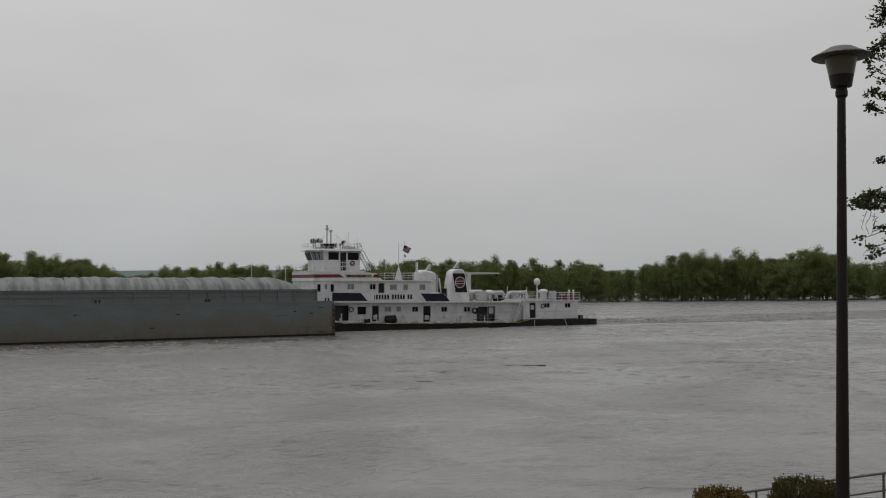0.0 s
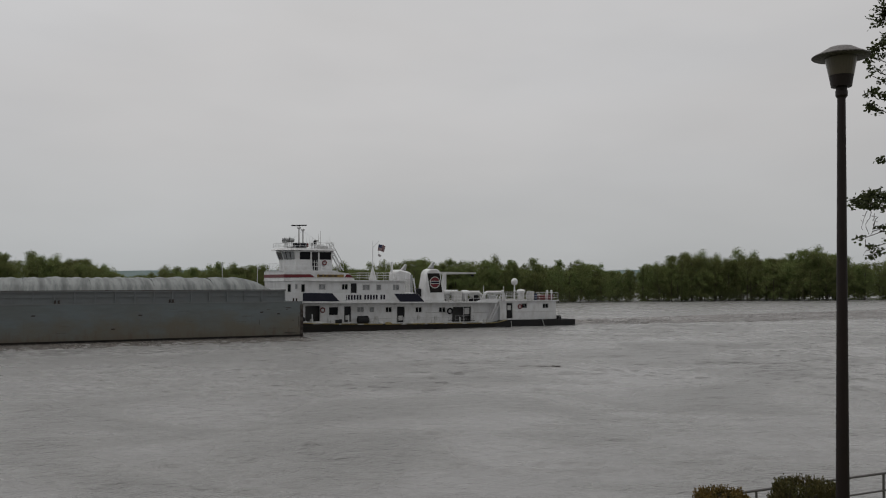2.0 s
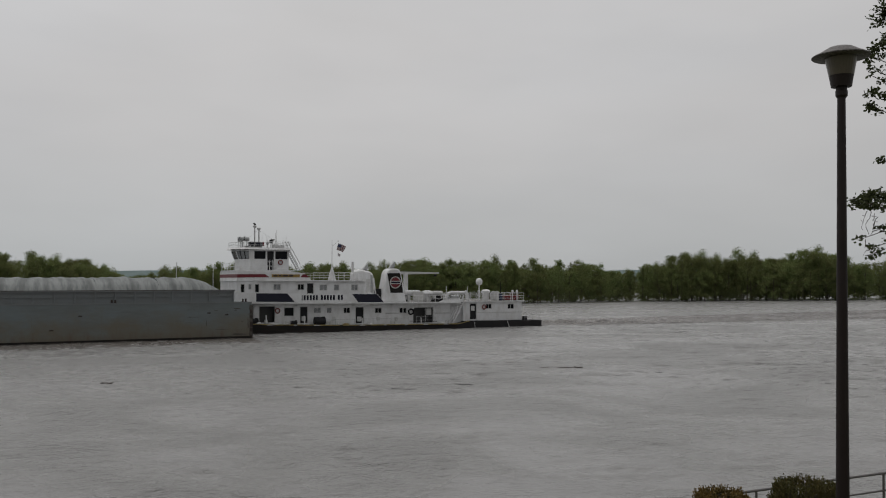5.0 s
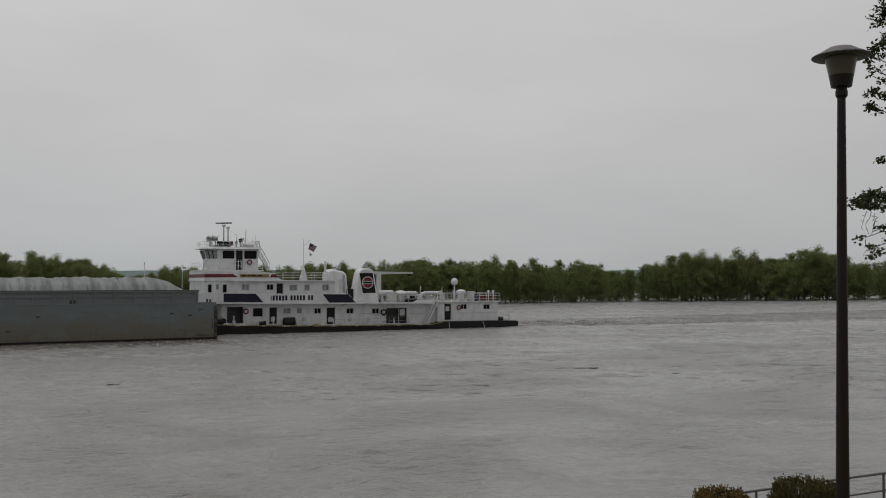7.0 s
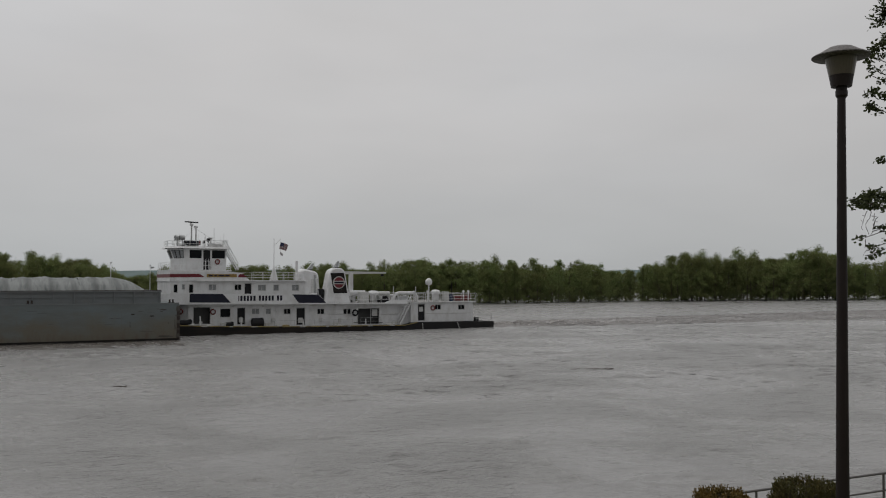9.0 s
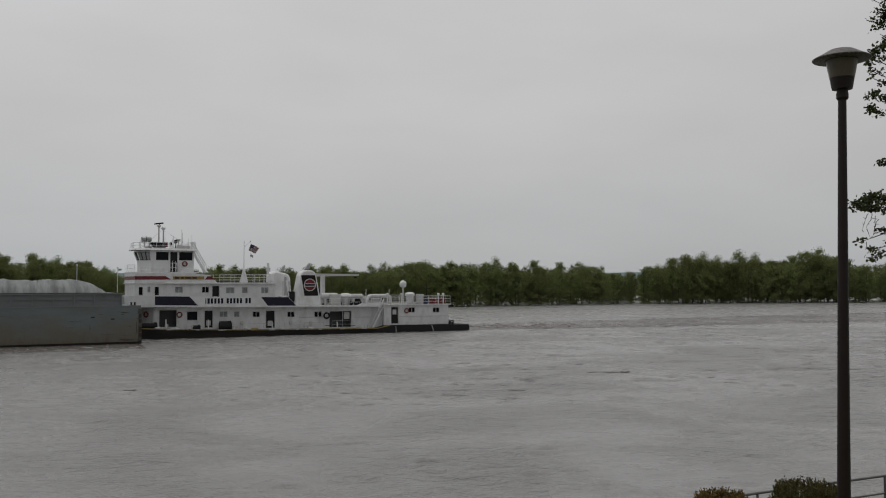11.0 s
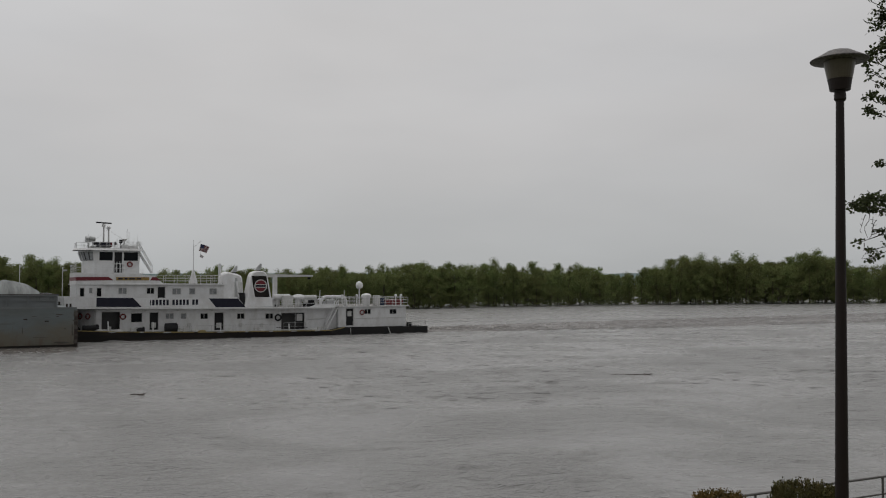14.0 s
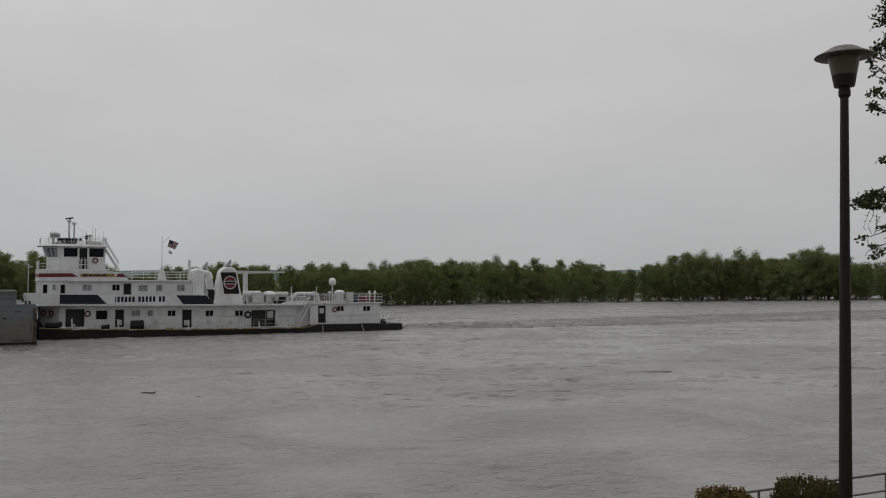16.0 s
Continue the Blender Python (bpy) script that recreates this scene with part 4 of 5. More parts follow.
part("pump", box(B(), 11.8, 12.8, 3.6, 4.2, 3.4, 4.1, .05), STEEL, T)
railing((12.0, 4.75), (19.0, 4.75), 3.3, .85, T, rails=2, gap=1.1)
railing((12.0, -4.75), (19.0, -4.75), 3.3, .85, T, rails=2, gap=1.4)

# after house at the stern
Y4 = 4.7
DOOR4, WINS4 = (9.62, 10.53, 1.05, 3.05), [(7.37, 8.16, 2.41, 2.96), (3.98, 4.86, 2.36, 2.91)]
part("stern_house_wall", wall(B(), 2.72, 11.5, .86, 3.26, Y4, .12, [DOOR4] + WINS4), WHITE, T)
part("stern_house_wall", wall(B(), 2.72, 11.5, .86, 3.26, -Y4 + .12, .12, []), WHITE, T)
part("stern_house_end", box(B(), 2.72, 2.84, -Y4 + .13, Y4 - .13, .82, 3.26), WHITE, T)
part("stern_house_end", box(B(), 11.38, 11.5, -Y4 + .13, Y4 - .13, .86, 3.26), WHITE, T)
part("inner_bulkhead", box(B(), 2.9, 11.3, 3.3, 3.4, .9, 3.24), DARK, T)
part("stern_house_roof", box(B(), 2.4, 11.8, -4.95, 4.95, 3.26, 3.38, .02), WHITE, T)
for w in WINS4:
    window(*w, Y4, T)
door(*DOOR4, Y4, T, open_way=False, lit=(.55, .85))
part("rub_strip", box(B(), 2.8, 9.5, Y4 + .002, Y4 + .04, 1.86, 1.92), FRAME, T)
railing((2.5, 4.85), (11.6, 4.85), 3.38, 1.0, T, gap=1.05, r=.028)
railing((2.5, -4.85), (11.6, -4.85), 3.38, 1.0, T, gap=1.3)
railing((2.5, 4.85), (2.5, -4.85), 3.38, 1.0, T, gap=1.2)
part("dome_mast", rod(B(), (8.1, 2.8, 3.38), (8.1, 2.8, 5.5), .10, .08), WHITE, T)
part("satellite_dome", turned(B(), [(.2, -.42), (.38, -.32), (.44, -.05), (.42, .15), (.33, .32), (.18, .43), (.05, .47)], 20, (8.1, 2.8, 5.85)), WHITE, T, smooth=True)
part("vent_housing", turned(B(), [(.45, 0), (.45, 1.0), (.62, 1.02), (.62, 1.25), (.4, 1.42), (.1, 1.48)], 18, (7.35, 3.2, 3.38)), WHITE, T)
part("locker", box(B(), 5.9, 6.6, 3.4, 4.2, 3.38, 4.6, .04), FRAME, T)
BARREL = material("blue_drum", (.03, .045, .09), .5, scale=4)
part("drum", turned(B(), [(.28, 0), (.3, .05), (.3, .85), (.27, .9)], 16, (5.55, 3.9, 3.38)), BARREL, T, "blue drum")
part("rescue_boat", prism(B(), [(2.9, 3.55), (3.3, 3.45), (4.9, 3.45), (5.2, 3.6), (5.2, 4.05), (2.85, 4.1)], 3.0, 4.2), LIFE, T, "red rescue skiff")
part("aerial", rod(B(), (4.7, 2.6, 3.38), (4.7, 2.6, 5.9), .06, .03, 6), DKSTEEL, T)
for x in (9.0, 3.2, 3.9, 10.9):
    part("vent_post", turned(B(), [(.07, 0), (.07, 1.1), (.16, 1.12), (.16, 1.3), (.05, 1.36)], 10, (x, 4.3, 3.38)), WHITE, T)
railing((.2, 5.1), (2.5, 5.1), .82, 1.0, T, gap=1.1, r=.02, mat=FRAME)
railing((.2, -5.1), (.2, 5.1), .80, 1.0, T, gap=1.6, r=.02, mat=FRAME)
part("stern_bitt", box(B(), 2.0, 2.5, 4.4, 4.9, .8, 1.3, .05), DKSTEEL, T)
part("fender_line", rod(B(), (5.35, 5.34, .8), (5.0, 5.34, -.1), .05), FRAME, T)
part("fender_line", rod(B(), (10.2, 5.34, .75), (10.15, 5.34, 0), .04), FRAME, T)

# main deck gear
for x in (37.1, 32.6, 17.6, 25.4):
    h = 1.05 if x > 30 else .8
    part("deck_post", rod(B(), (x, 5.05, deck_z(x)), (x + .04, 5.05, deck_z(x) + h), .07), WHITE, T)
railing((19.3, 5.1), (31.2, 5.1), .70, .72, T, rails=1, gap=2.4, r=.018, mat=STEEL)
railing((15.6, 4.9), (18.2, 4.9), .66, .9, T, rails=2, gap=1.3, r=.018, mat=STEEL)
for x, w, h, mat in ((33.9, .9, .5, DKSTEEL), (30.7, 1.3, .95, DKSTEEL), (38.8, 1.6, .65, DKSTEEL), (28.3, .6, .25, FRAME), (36.2, 1.2, .2, FRAME), (38.0, .8, .22, FRAME), (14.6, .9, .25, FRAME), (27.4, .9, .2, YELLOW), (24.2, .7, .2, FRAME), (20.8, .8, .18, FRAME)):
    y = 4.85
    bm = B()
    if h > .4:
        rod(bm, (x - w / 2, y, deck_z(x) + h * .45), (x + w / 2, y, deck_z(x) + h * .45), h * .45, seg=14)
        box(bm, x - w * .45, x - w * .3, y - .25, y + .25, deck_z(x), deck_z(x) + h)
        part("winch", bm, mat, T, "dark deck winch")
    else:
        turned(bm, [(w * .5, 0), (w * .5, h * .5), (w * .3, h)], 14, (x, y, deck_z(x)))
        part("rope_coil", bm, mat, T)
part("winch_motor", box(B(), 30.2, 31.3, 4.5, 4.9, 1.55, 1.75, .03), DKSTEEL, T)
for y in (3.2, -3.2):
    part("push_knee", prism(B(), [(40.0, -.5), (40.5, -.5), (40.5, 2.0), (40.15, 2.0), (39.6, 1.1)], y - .4, y + .4), BLACK, T, "black push knee")
part("wall_pipe", rod(B(), (19.1, Y1 + .06, 2.0), (22.0, Y1 + .06, 2.02), .03), FRAME, T)
part("wall_pipe", rod(B(), (12.9, Y1 + .08, 1.9), (15.3, Y1 + .08, 1.9), .03), FRAME, T)
part("deck_light", turned(B(), [(.12, 0), (.12, .14), (.05, .2)], 10, (18.6, 4.75, 2.5)), FRAME, T)
for x in (13.0, 16.6, 19.6, 24.3, 28.4, 31.6, 34.9):
    part("wall_stiffener", box(B(), x - .02, x + .02, Y1 + .001, Y1 + .02, .75, 3.2), WHITE, T)

# ---- propeller wash astern ----
wash_bm = B()
rows_, cols = 260, 44
grid = []
for i in range(rows_ + 1):
    u = i / rows_
    xx = -.2 - 150 * u ** 1.25
    half = 4 + 13 * u ** .6
    row = []
    for j in range(cols + 1):
        v = j / cols * 2 - 1
        yy = v * half
        edge = max(0, 1 - abs(v) ** 1.6)
        amp = .30 * math.exp(-u * 2.8) + .10
        h = noise.noise((xx * .3, yy * 1.3, 2)) + .6 * noise.noise((xx * 1.5, yy * 2.2, 7)) + .35 * abs(noise.noise((xx * .2, yy * 1.3, 5)))
        row.append(wash_bm.verts.new((xx, yy, -.05 + edge * (.05 + amp * (h + .22)))))
    grid.append(row)
for i in range(rows_):
    for j in range(cols):
        wash_bm.faces.new((grid[i][j], grid[i][j + 1], grid[i + 1][j + 1], grid[i + 1][j]))
wash = part("propeller_wash", wash_bm, WASH, None, smooth=True)
tagged(wash, "churned pale wash trailing astern of the towboat", "wake")
FOAM = material("river_foam", (.42, .40, .38), .8, scale=5)
fr = random.Random(4)
bm = B()
for k in range(190):
    u = fr.random() ** 2.4
    x0, y0, r = -.3 - 30 * u, fr.uniform(-1, 1) * (3.4 + 6 * u), fr.uniform(.05, .22) * (1 - .5 * u)
    n = 7
    zz = .10 + .22 * math.exp(-u * 3) * fr.random()
    vs = [bm.verts.new((x0 + r * 1.5 * math.cos(i * math.tau / n) * fr.uniform(.6, 1.2), y0 + r * math.sin(i * math.tau / n) * fr.uniform(.6, 1.2), zz + fr.uniform(-.04, .06))) for i in range(n)]
    c0 = bm.verts.new((x0, y0, zz + .09))
    for i in range(n):
        bm.faces.new((vs[i], vs[(i + 1) % n], c0))
foam = part("foam", bm, FOAM, wash, "broken white foam close behind the stern")
foam["kind"] = "stuff"


# bark-coloured rods added in place of dark wave lines that drift along
def drift_log(long, label):
    ob = tagged(new("drift_log"), label, "driftwood", group="driftwood on the river")
    bm = B()
    for k in range(5):
        a, b = long * (k / 5 - .5), long * ((k + 1) / 5 - .5)
        rod(bm, (a, .12 * math.sin(k * 1.1), -.015 + .015 * (k % 2)), (b, .12 * math.sin((k + 1) * 1.1), -.015 + .015 * ((k + 1) % 2)), .026 + .004 * k, .03 + .004 * k, 8)
    part("stem", bm, BARK, ob)
    part("stub", rod(B(), (long * .3, 0, .02), (long * .4, .3, .035), .02, .01, 6), BARK, ob)
    return ob


drift_streaks = [drift_log(3.0, "long thin dark streak drifting low on the river"), drift_log(.8, "short thin dark streak drifting low on the river")]

# more gear on the after roof and along the main deck
gr = random.Random(9)
for k in range(15):
    x, y, w, h = 11.9 + .48 * k, gr.uniform(1.2, 4.2), gr.uniform(.2, .5), gr.uniform(.3, .9)
    part("deck_gear", box(B(), x - w / 2, x + w / 2, y - .2, y + .2, 3.28, 3.28 + h, .03), gr.choice((DKSTEEL, DKSTEEL, STEEL, FRAME)), T)
for x in (12.9, 14.9, 16.9, 18.9):
    part("vent_cowl", turned(B(), [(.10, 0), (.10, .7), (.2, .75), (.24, .95), (.1, 1.02)], 10, (x, 2.0, 3.3)), WHITE, T)
part("hose", rod(B(), (19.0, 4.6, 1.0), (15.2, 4.6, .9), .035, seg=6), DKSTEEL, T)
part("hose_reel", ring(B(), (18.75, 4.5, 2.15), .32, .10), DKSTEEL, T)
for x in (13.9, 21.4, 29.6, 34.6):
    bm = B()
    for dx in (-.22, .22):
        rod(bm, (x + dx, 5.0, deck_z(x)), (x + dx, 5.0, deck_z(x) + .42), .10, seg=10)
    rod(bm, (x - .42, 5.0, deck_z(x) + .30), (x + .42, 5.0, deck_z(x) + .30), .05, seg=8)
    part("mooring_bitt", bm, FRAME, T)
for k in range(9):
    x = 14 + 2.8 * k
    part("chafing_plate", box(B(), x, x + gr.uniform(.3, .8), 5.372, 5.384, deck_z(x) - .07, deck_z(x) + .01), gr.choice((FRAME, BLACK)), T)


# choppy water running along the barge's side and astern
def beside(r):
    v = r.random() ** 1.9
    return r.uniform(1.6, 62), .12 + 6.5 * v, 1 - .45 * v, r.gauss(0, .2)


def astern(r):
    u = r.random() ** .9
    half = 4 + 13 * u ** .6
    v = r.choice((-1, 1)) * (1 - r.random() ** 1.6 * .9)
    return -1 - 150 * u, v * half, 1.15 - .35 * u, r.gauss(0, .14)


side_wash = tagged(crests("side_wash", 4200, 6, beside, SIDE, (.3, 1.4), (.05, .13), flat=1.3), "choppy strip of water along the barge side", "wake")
crests("surface_chop", 3600, 7, astern, WASH, (.4, 3.2), (.06, .17), wash)

# walkway rails round the pilothouse and cables to the mast
railing((35.3, 2.9), (36.6, 2.9), 7.19, 1.0, T, rails=2, gap=.45, r=.03)
# dark lines at the roof's lower edge, drawn for the shadow line there
part("roof_edge_trim", prism(B(), [(33.4, 9.575), (38.6, 9.575), (38.6, 9.60), (33.4, 9.60)], 2.70, 2.76), DKSTEEL, T)
part("visor_edge", rod(B(), (38.6, 2.75, 9.60), (40.3, 1.3, 9.60), .035, seg=6), DKSTEEL, T)
for a, b in (((37.17, 0, 12.3), (34.0, 1.9, 9.9)), ((36.66, 0, 12.1), (39.0, -1.2, 9.9))):
    part("stay_wire", rod(B(), a, b, .012, seg=4), STEEL, T)
for x in (38.2, 37.2, 33.3, 29.9, 26.2, 23.9, 21.2):
    part("deck_lamp", box(B(), x - .1, x + .1, Y1 + .002, Y1 + .16, 3.02, 3.14, .02), FRAME, T)
for x, z in ((36.9, 1.3), (28.7, 1.5), (23.0, 1.4), (20.6, 1.3)):
    part("hose_box", box(B(), x - .18, x + .18, Y1 + .002, Y1 + .16, z - .2, z + .2, .02), FRAME, T)


# ---- barges ----
def barge(label, length=59.4, wide=10.7):
    """A covered hopper barge; x from its square end forward, y to port, z up from the water."""
    ob = tagged(new("hopper_barge"), label, "barge", group="barges of the tow")
    hull = part("hull", box(B(), 0, length, -wide / 2, wide / 2, -.6, 3.76, .05), BARGE, ob, "blue-grey painted plate hull with rust stains")
    part("end_fender", box(B(), -.10, .22, wide / 2 - .5, wide / 2 + .015, -.4, 3.45), RUST, ob, "rusty black end plate")
    for z0, z1, w in ((.35, .75, .30), (1.1, 1.22, .42), (1.72, 2.1, .26), (2.45, 2.6, .38), (2.95, 3.5, .30)):
        part("chafed_patch", prism(B(), [(-.09, z0), (w, z0 + .05), (w * .8, z1), (-.07, z1 - .03)], wide / 2 + .017, wide / 2 + .028), STAIN, ob)
    for x, z, w, h in ((1.1, 3.08, .75, .10), (1.5, 2.92, .34, .07), (3.4, 2.95, .5, .05), (.5, .42, 1.5, .16), (.9, 1.75, .2, .10), (4.6, 1.5, .07, .5), (.32, 1.3, .12, 1.0), (5.2, 2.3, 1.4, .03), (2.2, 1.0, 1.6, .035)):
        part("rust_stain", prism(B(), [(x, z), (x + w * .5, z - h * .35), (x + w, z + h * .2), (x + w * .9, z + h), (x + w * .3, z + h * .8)], wide / 2 + .002, wide / 2 + .012), STAIN, ob)
    part("waterline_band", box(B(), .02, length - .02, wide / 2 + .002, wide / 2 + .02, -.5, .27), BLACK, ob)
    seam = part("plate_seam", box(B(), -.015, .015, wide / 2, wide / 2 + .006, .1, 3.7), BARGE, hull)
    seam.matrix_basis = pose(2.4, 0, 0)
    for k in range(1, 19):
        again(seam, pose(2.4 + 3.05 * k, 0, 0))
    part("deck_edge", box(B(), .0, length, wide / 2 - .02, wide / 2 + .03, 3.70, 3.80), COAM, ob)
    yc = wide / 2 - .95
    part("coaming", box(B(), 1.65, length - 1.6, -yc, yc, 3.78, 4.90), COAM, ob)
    rib = None
    for k in range(31):
        x = (1.7 if k == 0 else 2.35 + 1.82 * k)
        if rib is None:
            rib = part("coaming_rib", box(B(), -.06, .06, yc, yc + .16, 3.8, 4.88), COAM, ob)
            rib.matrix_basis = pose(x, 0, 0)
        else:
            again(rib, pose(x, 0, 0))
    part("coaming_stiffener", box(B(), 1.65, length - 1.6, yc + .001, yc + .10, 4.36, 4.43), COAM, ob)
    part("coaming_lip", box(B(), 1.55, length - 1.5, -yc - .2, yc + .2, 4.88, 4.98), COAM, ob)
    # dark strip standing in for the shadow below the covers' overhang
    part("cover_seal", box(B(), 1.6, length - 1.55, yc + .14, yc + .205, 4.985, 5.05), RUST, ob)
    for k, w in enumerate((.5, .22, .34)):
        part("letter_bar", box(B(), 2.0 + .6 * k, 2.0 + .6 * k + w * .8, yc + .003, yc + .012, 4.52, 4.74), COVER, ob)
    # fibreglass covers with raised ridges, each a piece of its own
    x0, n = 3.2, 9
    step = (length - 6.2) / n
    for c in range(n):
        bm = B()
        nx, ny = 56, 20
        grid = []
        for i in range(nx + 1):
            u = i / nx
            x = x0 + c * step + u * step
            row = []
            endf = min(1, max(0, (x - 3.0) / 2.9)) if c == 0 else (min(1, max(0, (length - 3.0 - x) / 2.9)) if c == n - 1 else 1)
            endf = math.sin(endf * math.pi / 2) ** .8
            for j in range(ny + 1):
                v = j / ny * 2 - 1
                arch = max(0.0, 1 - abs(v) ** 2.4) ** .62
                w = u + .03 * abs(v) + .02 * noise.noise((x, v, 3))
                ridge = (.15 + .09 * noise.noise((x * .35, 2, 8))) * abs(math.sin(w * math.pi * 3)) ** .5 + .10 * math.sin(u * math.pi) ** .5 + .03 * math.cos(w * math.tau * 6) + .05 * noise.noise((x * .7, v * 2, c)) + (.06 if u > .94 else 0)
                row.append(bm.verts.new((x, v * (yc + .1), 4.98 + (1.13 + ridge) * arch * (.12 + .88 * endf))))
            grid.append(row)
        for i in range(nx):
            for j in range(ny):
                bm.faces.new((grid[i][j], grid[i + 1][j], grid[i + 1][j + 1], grid[i][j + 1]))
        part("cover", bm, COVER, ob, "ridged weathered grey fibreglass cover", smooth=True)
    for x in (.7, 13.5, 24, 36, 48):
        bm = B()
        for dx in (-.16, .16):
            rod(bm, (x + dx, wide / 2 - .35, 3.76), (x + dx, wide / 2 - .35, 4.12), .09, seg=10)
        box(bm, x - .3, x + .3, wide / 2 - .5, wide / 2 - .2, 3.77, 3.82)
        part("deck_fitting", bm, RUST, ob)
    for x, z in ((2.6, 2.5), (4.4, 2.7), (16.5, 2.6), (19, 1.3), (26, 2.7), (33, 2.6)):
        part("scrape_mark", box(B(), x - .17, x + .17, wide / 2 + .001, wide / 2 + .014, z - .06, z + .06, .005), RUST, ob)
    sr = random.Random(12)
    for k in range(30):
        x, z, w = .3 + 36 * sr.random() ** 1.7, sr.uniform(.3, 3.5), sr.uniform(.15, 1.3)
        part("scrape_mark", box(B(), x, x + w, wide / 2 + .001, wide / 2 + .010, z, z + sr.uniform(.008, .022)), sr.choice((STAIN, STAIN, COAM)), ob)
    return ob


near_barge = barge("blue-grey covered hopper barge pushed ahead of the towboat")
far_barge = copy_thing(near_barge, pose(0, 0, 0))
far_barge["label"] = "blue-grey covered hopper barge lashed on the far side of the tow"


def jackstaff(h, flag):
    ob = tagged(new("jackstaff"), "thin white staff standing on the far barge", "flagstaff", group="staffs on the tow")
    part("staff", rod(B(), (0, 0, 0), (0, 0, h), .045, .03), WHITE, ob)
    part("staff_foot", box(B(), -.2, .2, -.2, .2, 0, .12), STEEL, ob)
    part("staff_lamp", box(B(), -.07, .07, -.07, .07, h, h + .16), WHITE, ob)
    if flag:
        part("pennant", prism(B(), [(-.05, h - .30), (-.45, h - .24), (-.46, h - .08), (-.05, h - .04)], -.008, .008), STEEL, ob)
    return ob


staffs = [(jackstaff(4.2, False), 45.3), (jackstaff(4.2, True), 40.95)]


# ---- near bank: lamp, shrubs, rail, tree ----
lamp = tagged(new("street_lamp"), "dark brown park lamp post with a shallow conical hood", "street lamp")
bm = B()
rod(bm, (0, 0, -.1), (.070, 0, 5.1), .074, .042, 20)
part("pole", bm, POST, lamp, smooth=False)
part("base_plate", turned(B(), [(.16, -.05), (.16, .03), (.10, .06), (.085, .12)], 20), POST, lamp)
head = dict(at=(.072, 0, -2.9))
part("neck", turned(B(), [(.05, 7.97), (.062, 7.99), (.062, 8.04), (.057, 8.05), (.057, 8.085)], 20, **head), POST, lamp)
part("collar", turned(B(), [(.075, 8.08), (.104, 8.085), (.124, 8.205), (.11, 8.205)], 28, **head), POST, lamp)
part("lens", turned(B(), [(.12, 8.206), (.126, 8.208), (.162, 8.398), (.15, 8.40)], 28, **head), LENS, lamp, "smoked amber lantern lens")
part("hood", turned(B(), [(.15, 8.402), (.291, 8.403), (.298, 8.414), (.290, 8.422), (.20, 8.468), (.125, 8.512), (.06, 8.53), (.012, 8.533)], 36, **head), HOOD, lamp, "brown metal hood spotted with lichen", smooth=True)
lamp.matrix_basis = pose(4.222, 9.3, 2.9)


def shrub(x, y, z, wide, tall, seed, label, leaf=None):
    rng = random.Random(seed)
    ob = tagged(new("shrub"), label, "shrub", group="shrubs beside the lamp")
    vs, fs = [], []
    sprigs = []
    for k in range(2800):
        a, e = rng.random() * math.tau, rng.random() ** .7
        r = wide / 2 * (1 - .38 * e * e) * (.35 + .65 * rng.random() ** .4)
        c = Vector((r * math.cos(a), r * math.sin(a), tall * (.12 + .80 * e) * (1 - .18 * (r / (wide / 2)) ** 2)))
        up = (Vector((c.x * .45, c.y * .45, 1.1)) + Vector((rng.gauss(0, .2), rng.gauss(0, .2), 0))).normalized()
        ln = rng.uniform(.03, .105)
        sprigs.append((c, c + up * ln))
        for i in range(11):
            p = c + up * ln * rng.random()
            d = (up * 1.3 + Vector((rng.gauss(0, .6), rng.gauss(0, .6), rng.gauss(0, .4)))).normalized()
            s = d.cross(Vector((rng.gauss(0, 1), rng.gauss(0, 1), rng.gauss(0, 1)))).normalized()
            l, w = rng.uniform(.018, .034), rng.uniform(.006, .010)
            n = len(vs)
            vs += [p, p + d * l * .5 + s * w, p + d * l, p + d * l * .5 - s * w]
            fs.append((n, n + 1, n + 2, n + 3))
    me = bpy.data.meshes.new("foliage")
    me.from_pydata(vs, [], fs)
    me.materials.append(leaf or SHRUB)
    new("foliage", me).parent = ob
    bm = B()
    for c, d in sprigs[::3]:
        rod(bm, (c.x * .15, c.y * .15, 0), c, .006, .003, 4)
    part("twigs", bm, BARK, ob)
    ob.matrix_basis = pose(x, y, z)
    return ob


shrub(4.38, 10.6, ground_height(4.38, 10.6) - .02, 1.10, 1.03, 3, "dark green clipped shrub with brown tips beside the lamp")
shrub(3.30, 10.4, ground_height(3.3, 10.4) - .02, .92, .90, 8, "low green and rust-brown shrub by the rail", SHRUB_RUST)

fence = tagged(new("handrail"), "grey metal pipe handrail along the river bank", "railing")
A, Z = Vector((4.175, 12.33)), Vector((6.87, 13.6))
way = (Z - A).normalized()


def on_rail(d, z):
    p = A + way * d
    return Vector((p.x, p.y, z))


for z in (3.02, 2.755, 2.48):
    part("rail", rod(B(), on_rail(-3, z), on_rail(9, z), .018 if z > 3 else .014, seg=10), RAIL, fence)
for d in (-2.32, .30, 2.92, 5.54, 8.16):
    p = on_rail(d, 0)
    part("post", rod(B(), (p.x, p.y, ground_height(p.x, p.y) - .2), (p.x, p.y, 3.02), .018, seg=10), RAIL, fence)


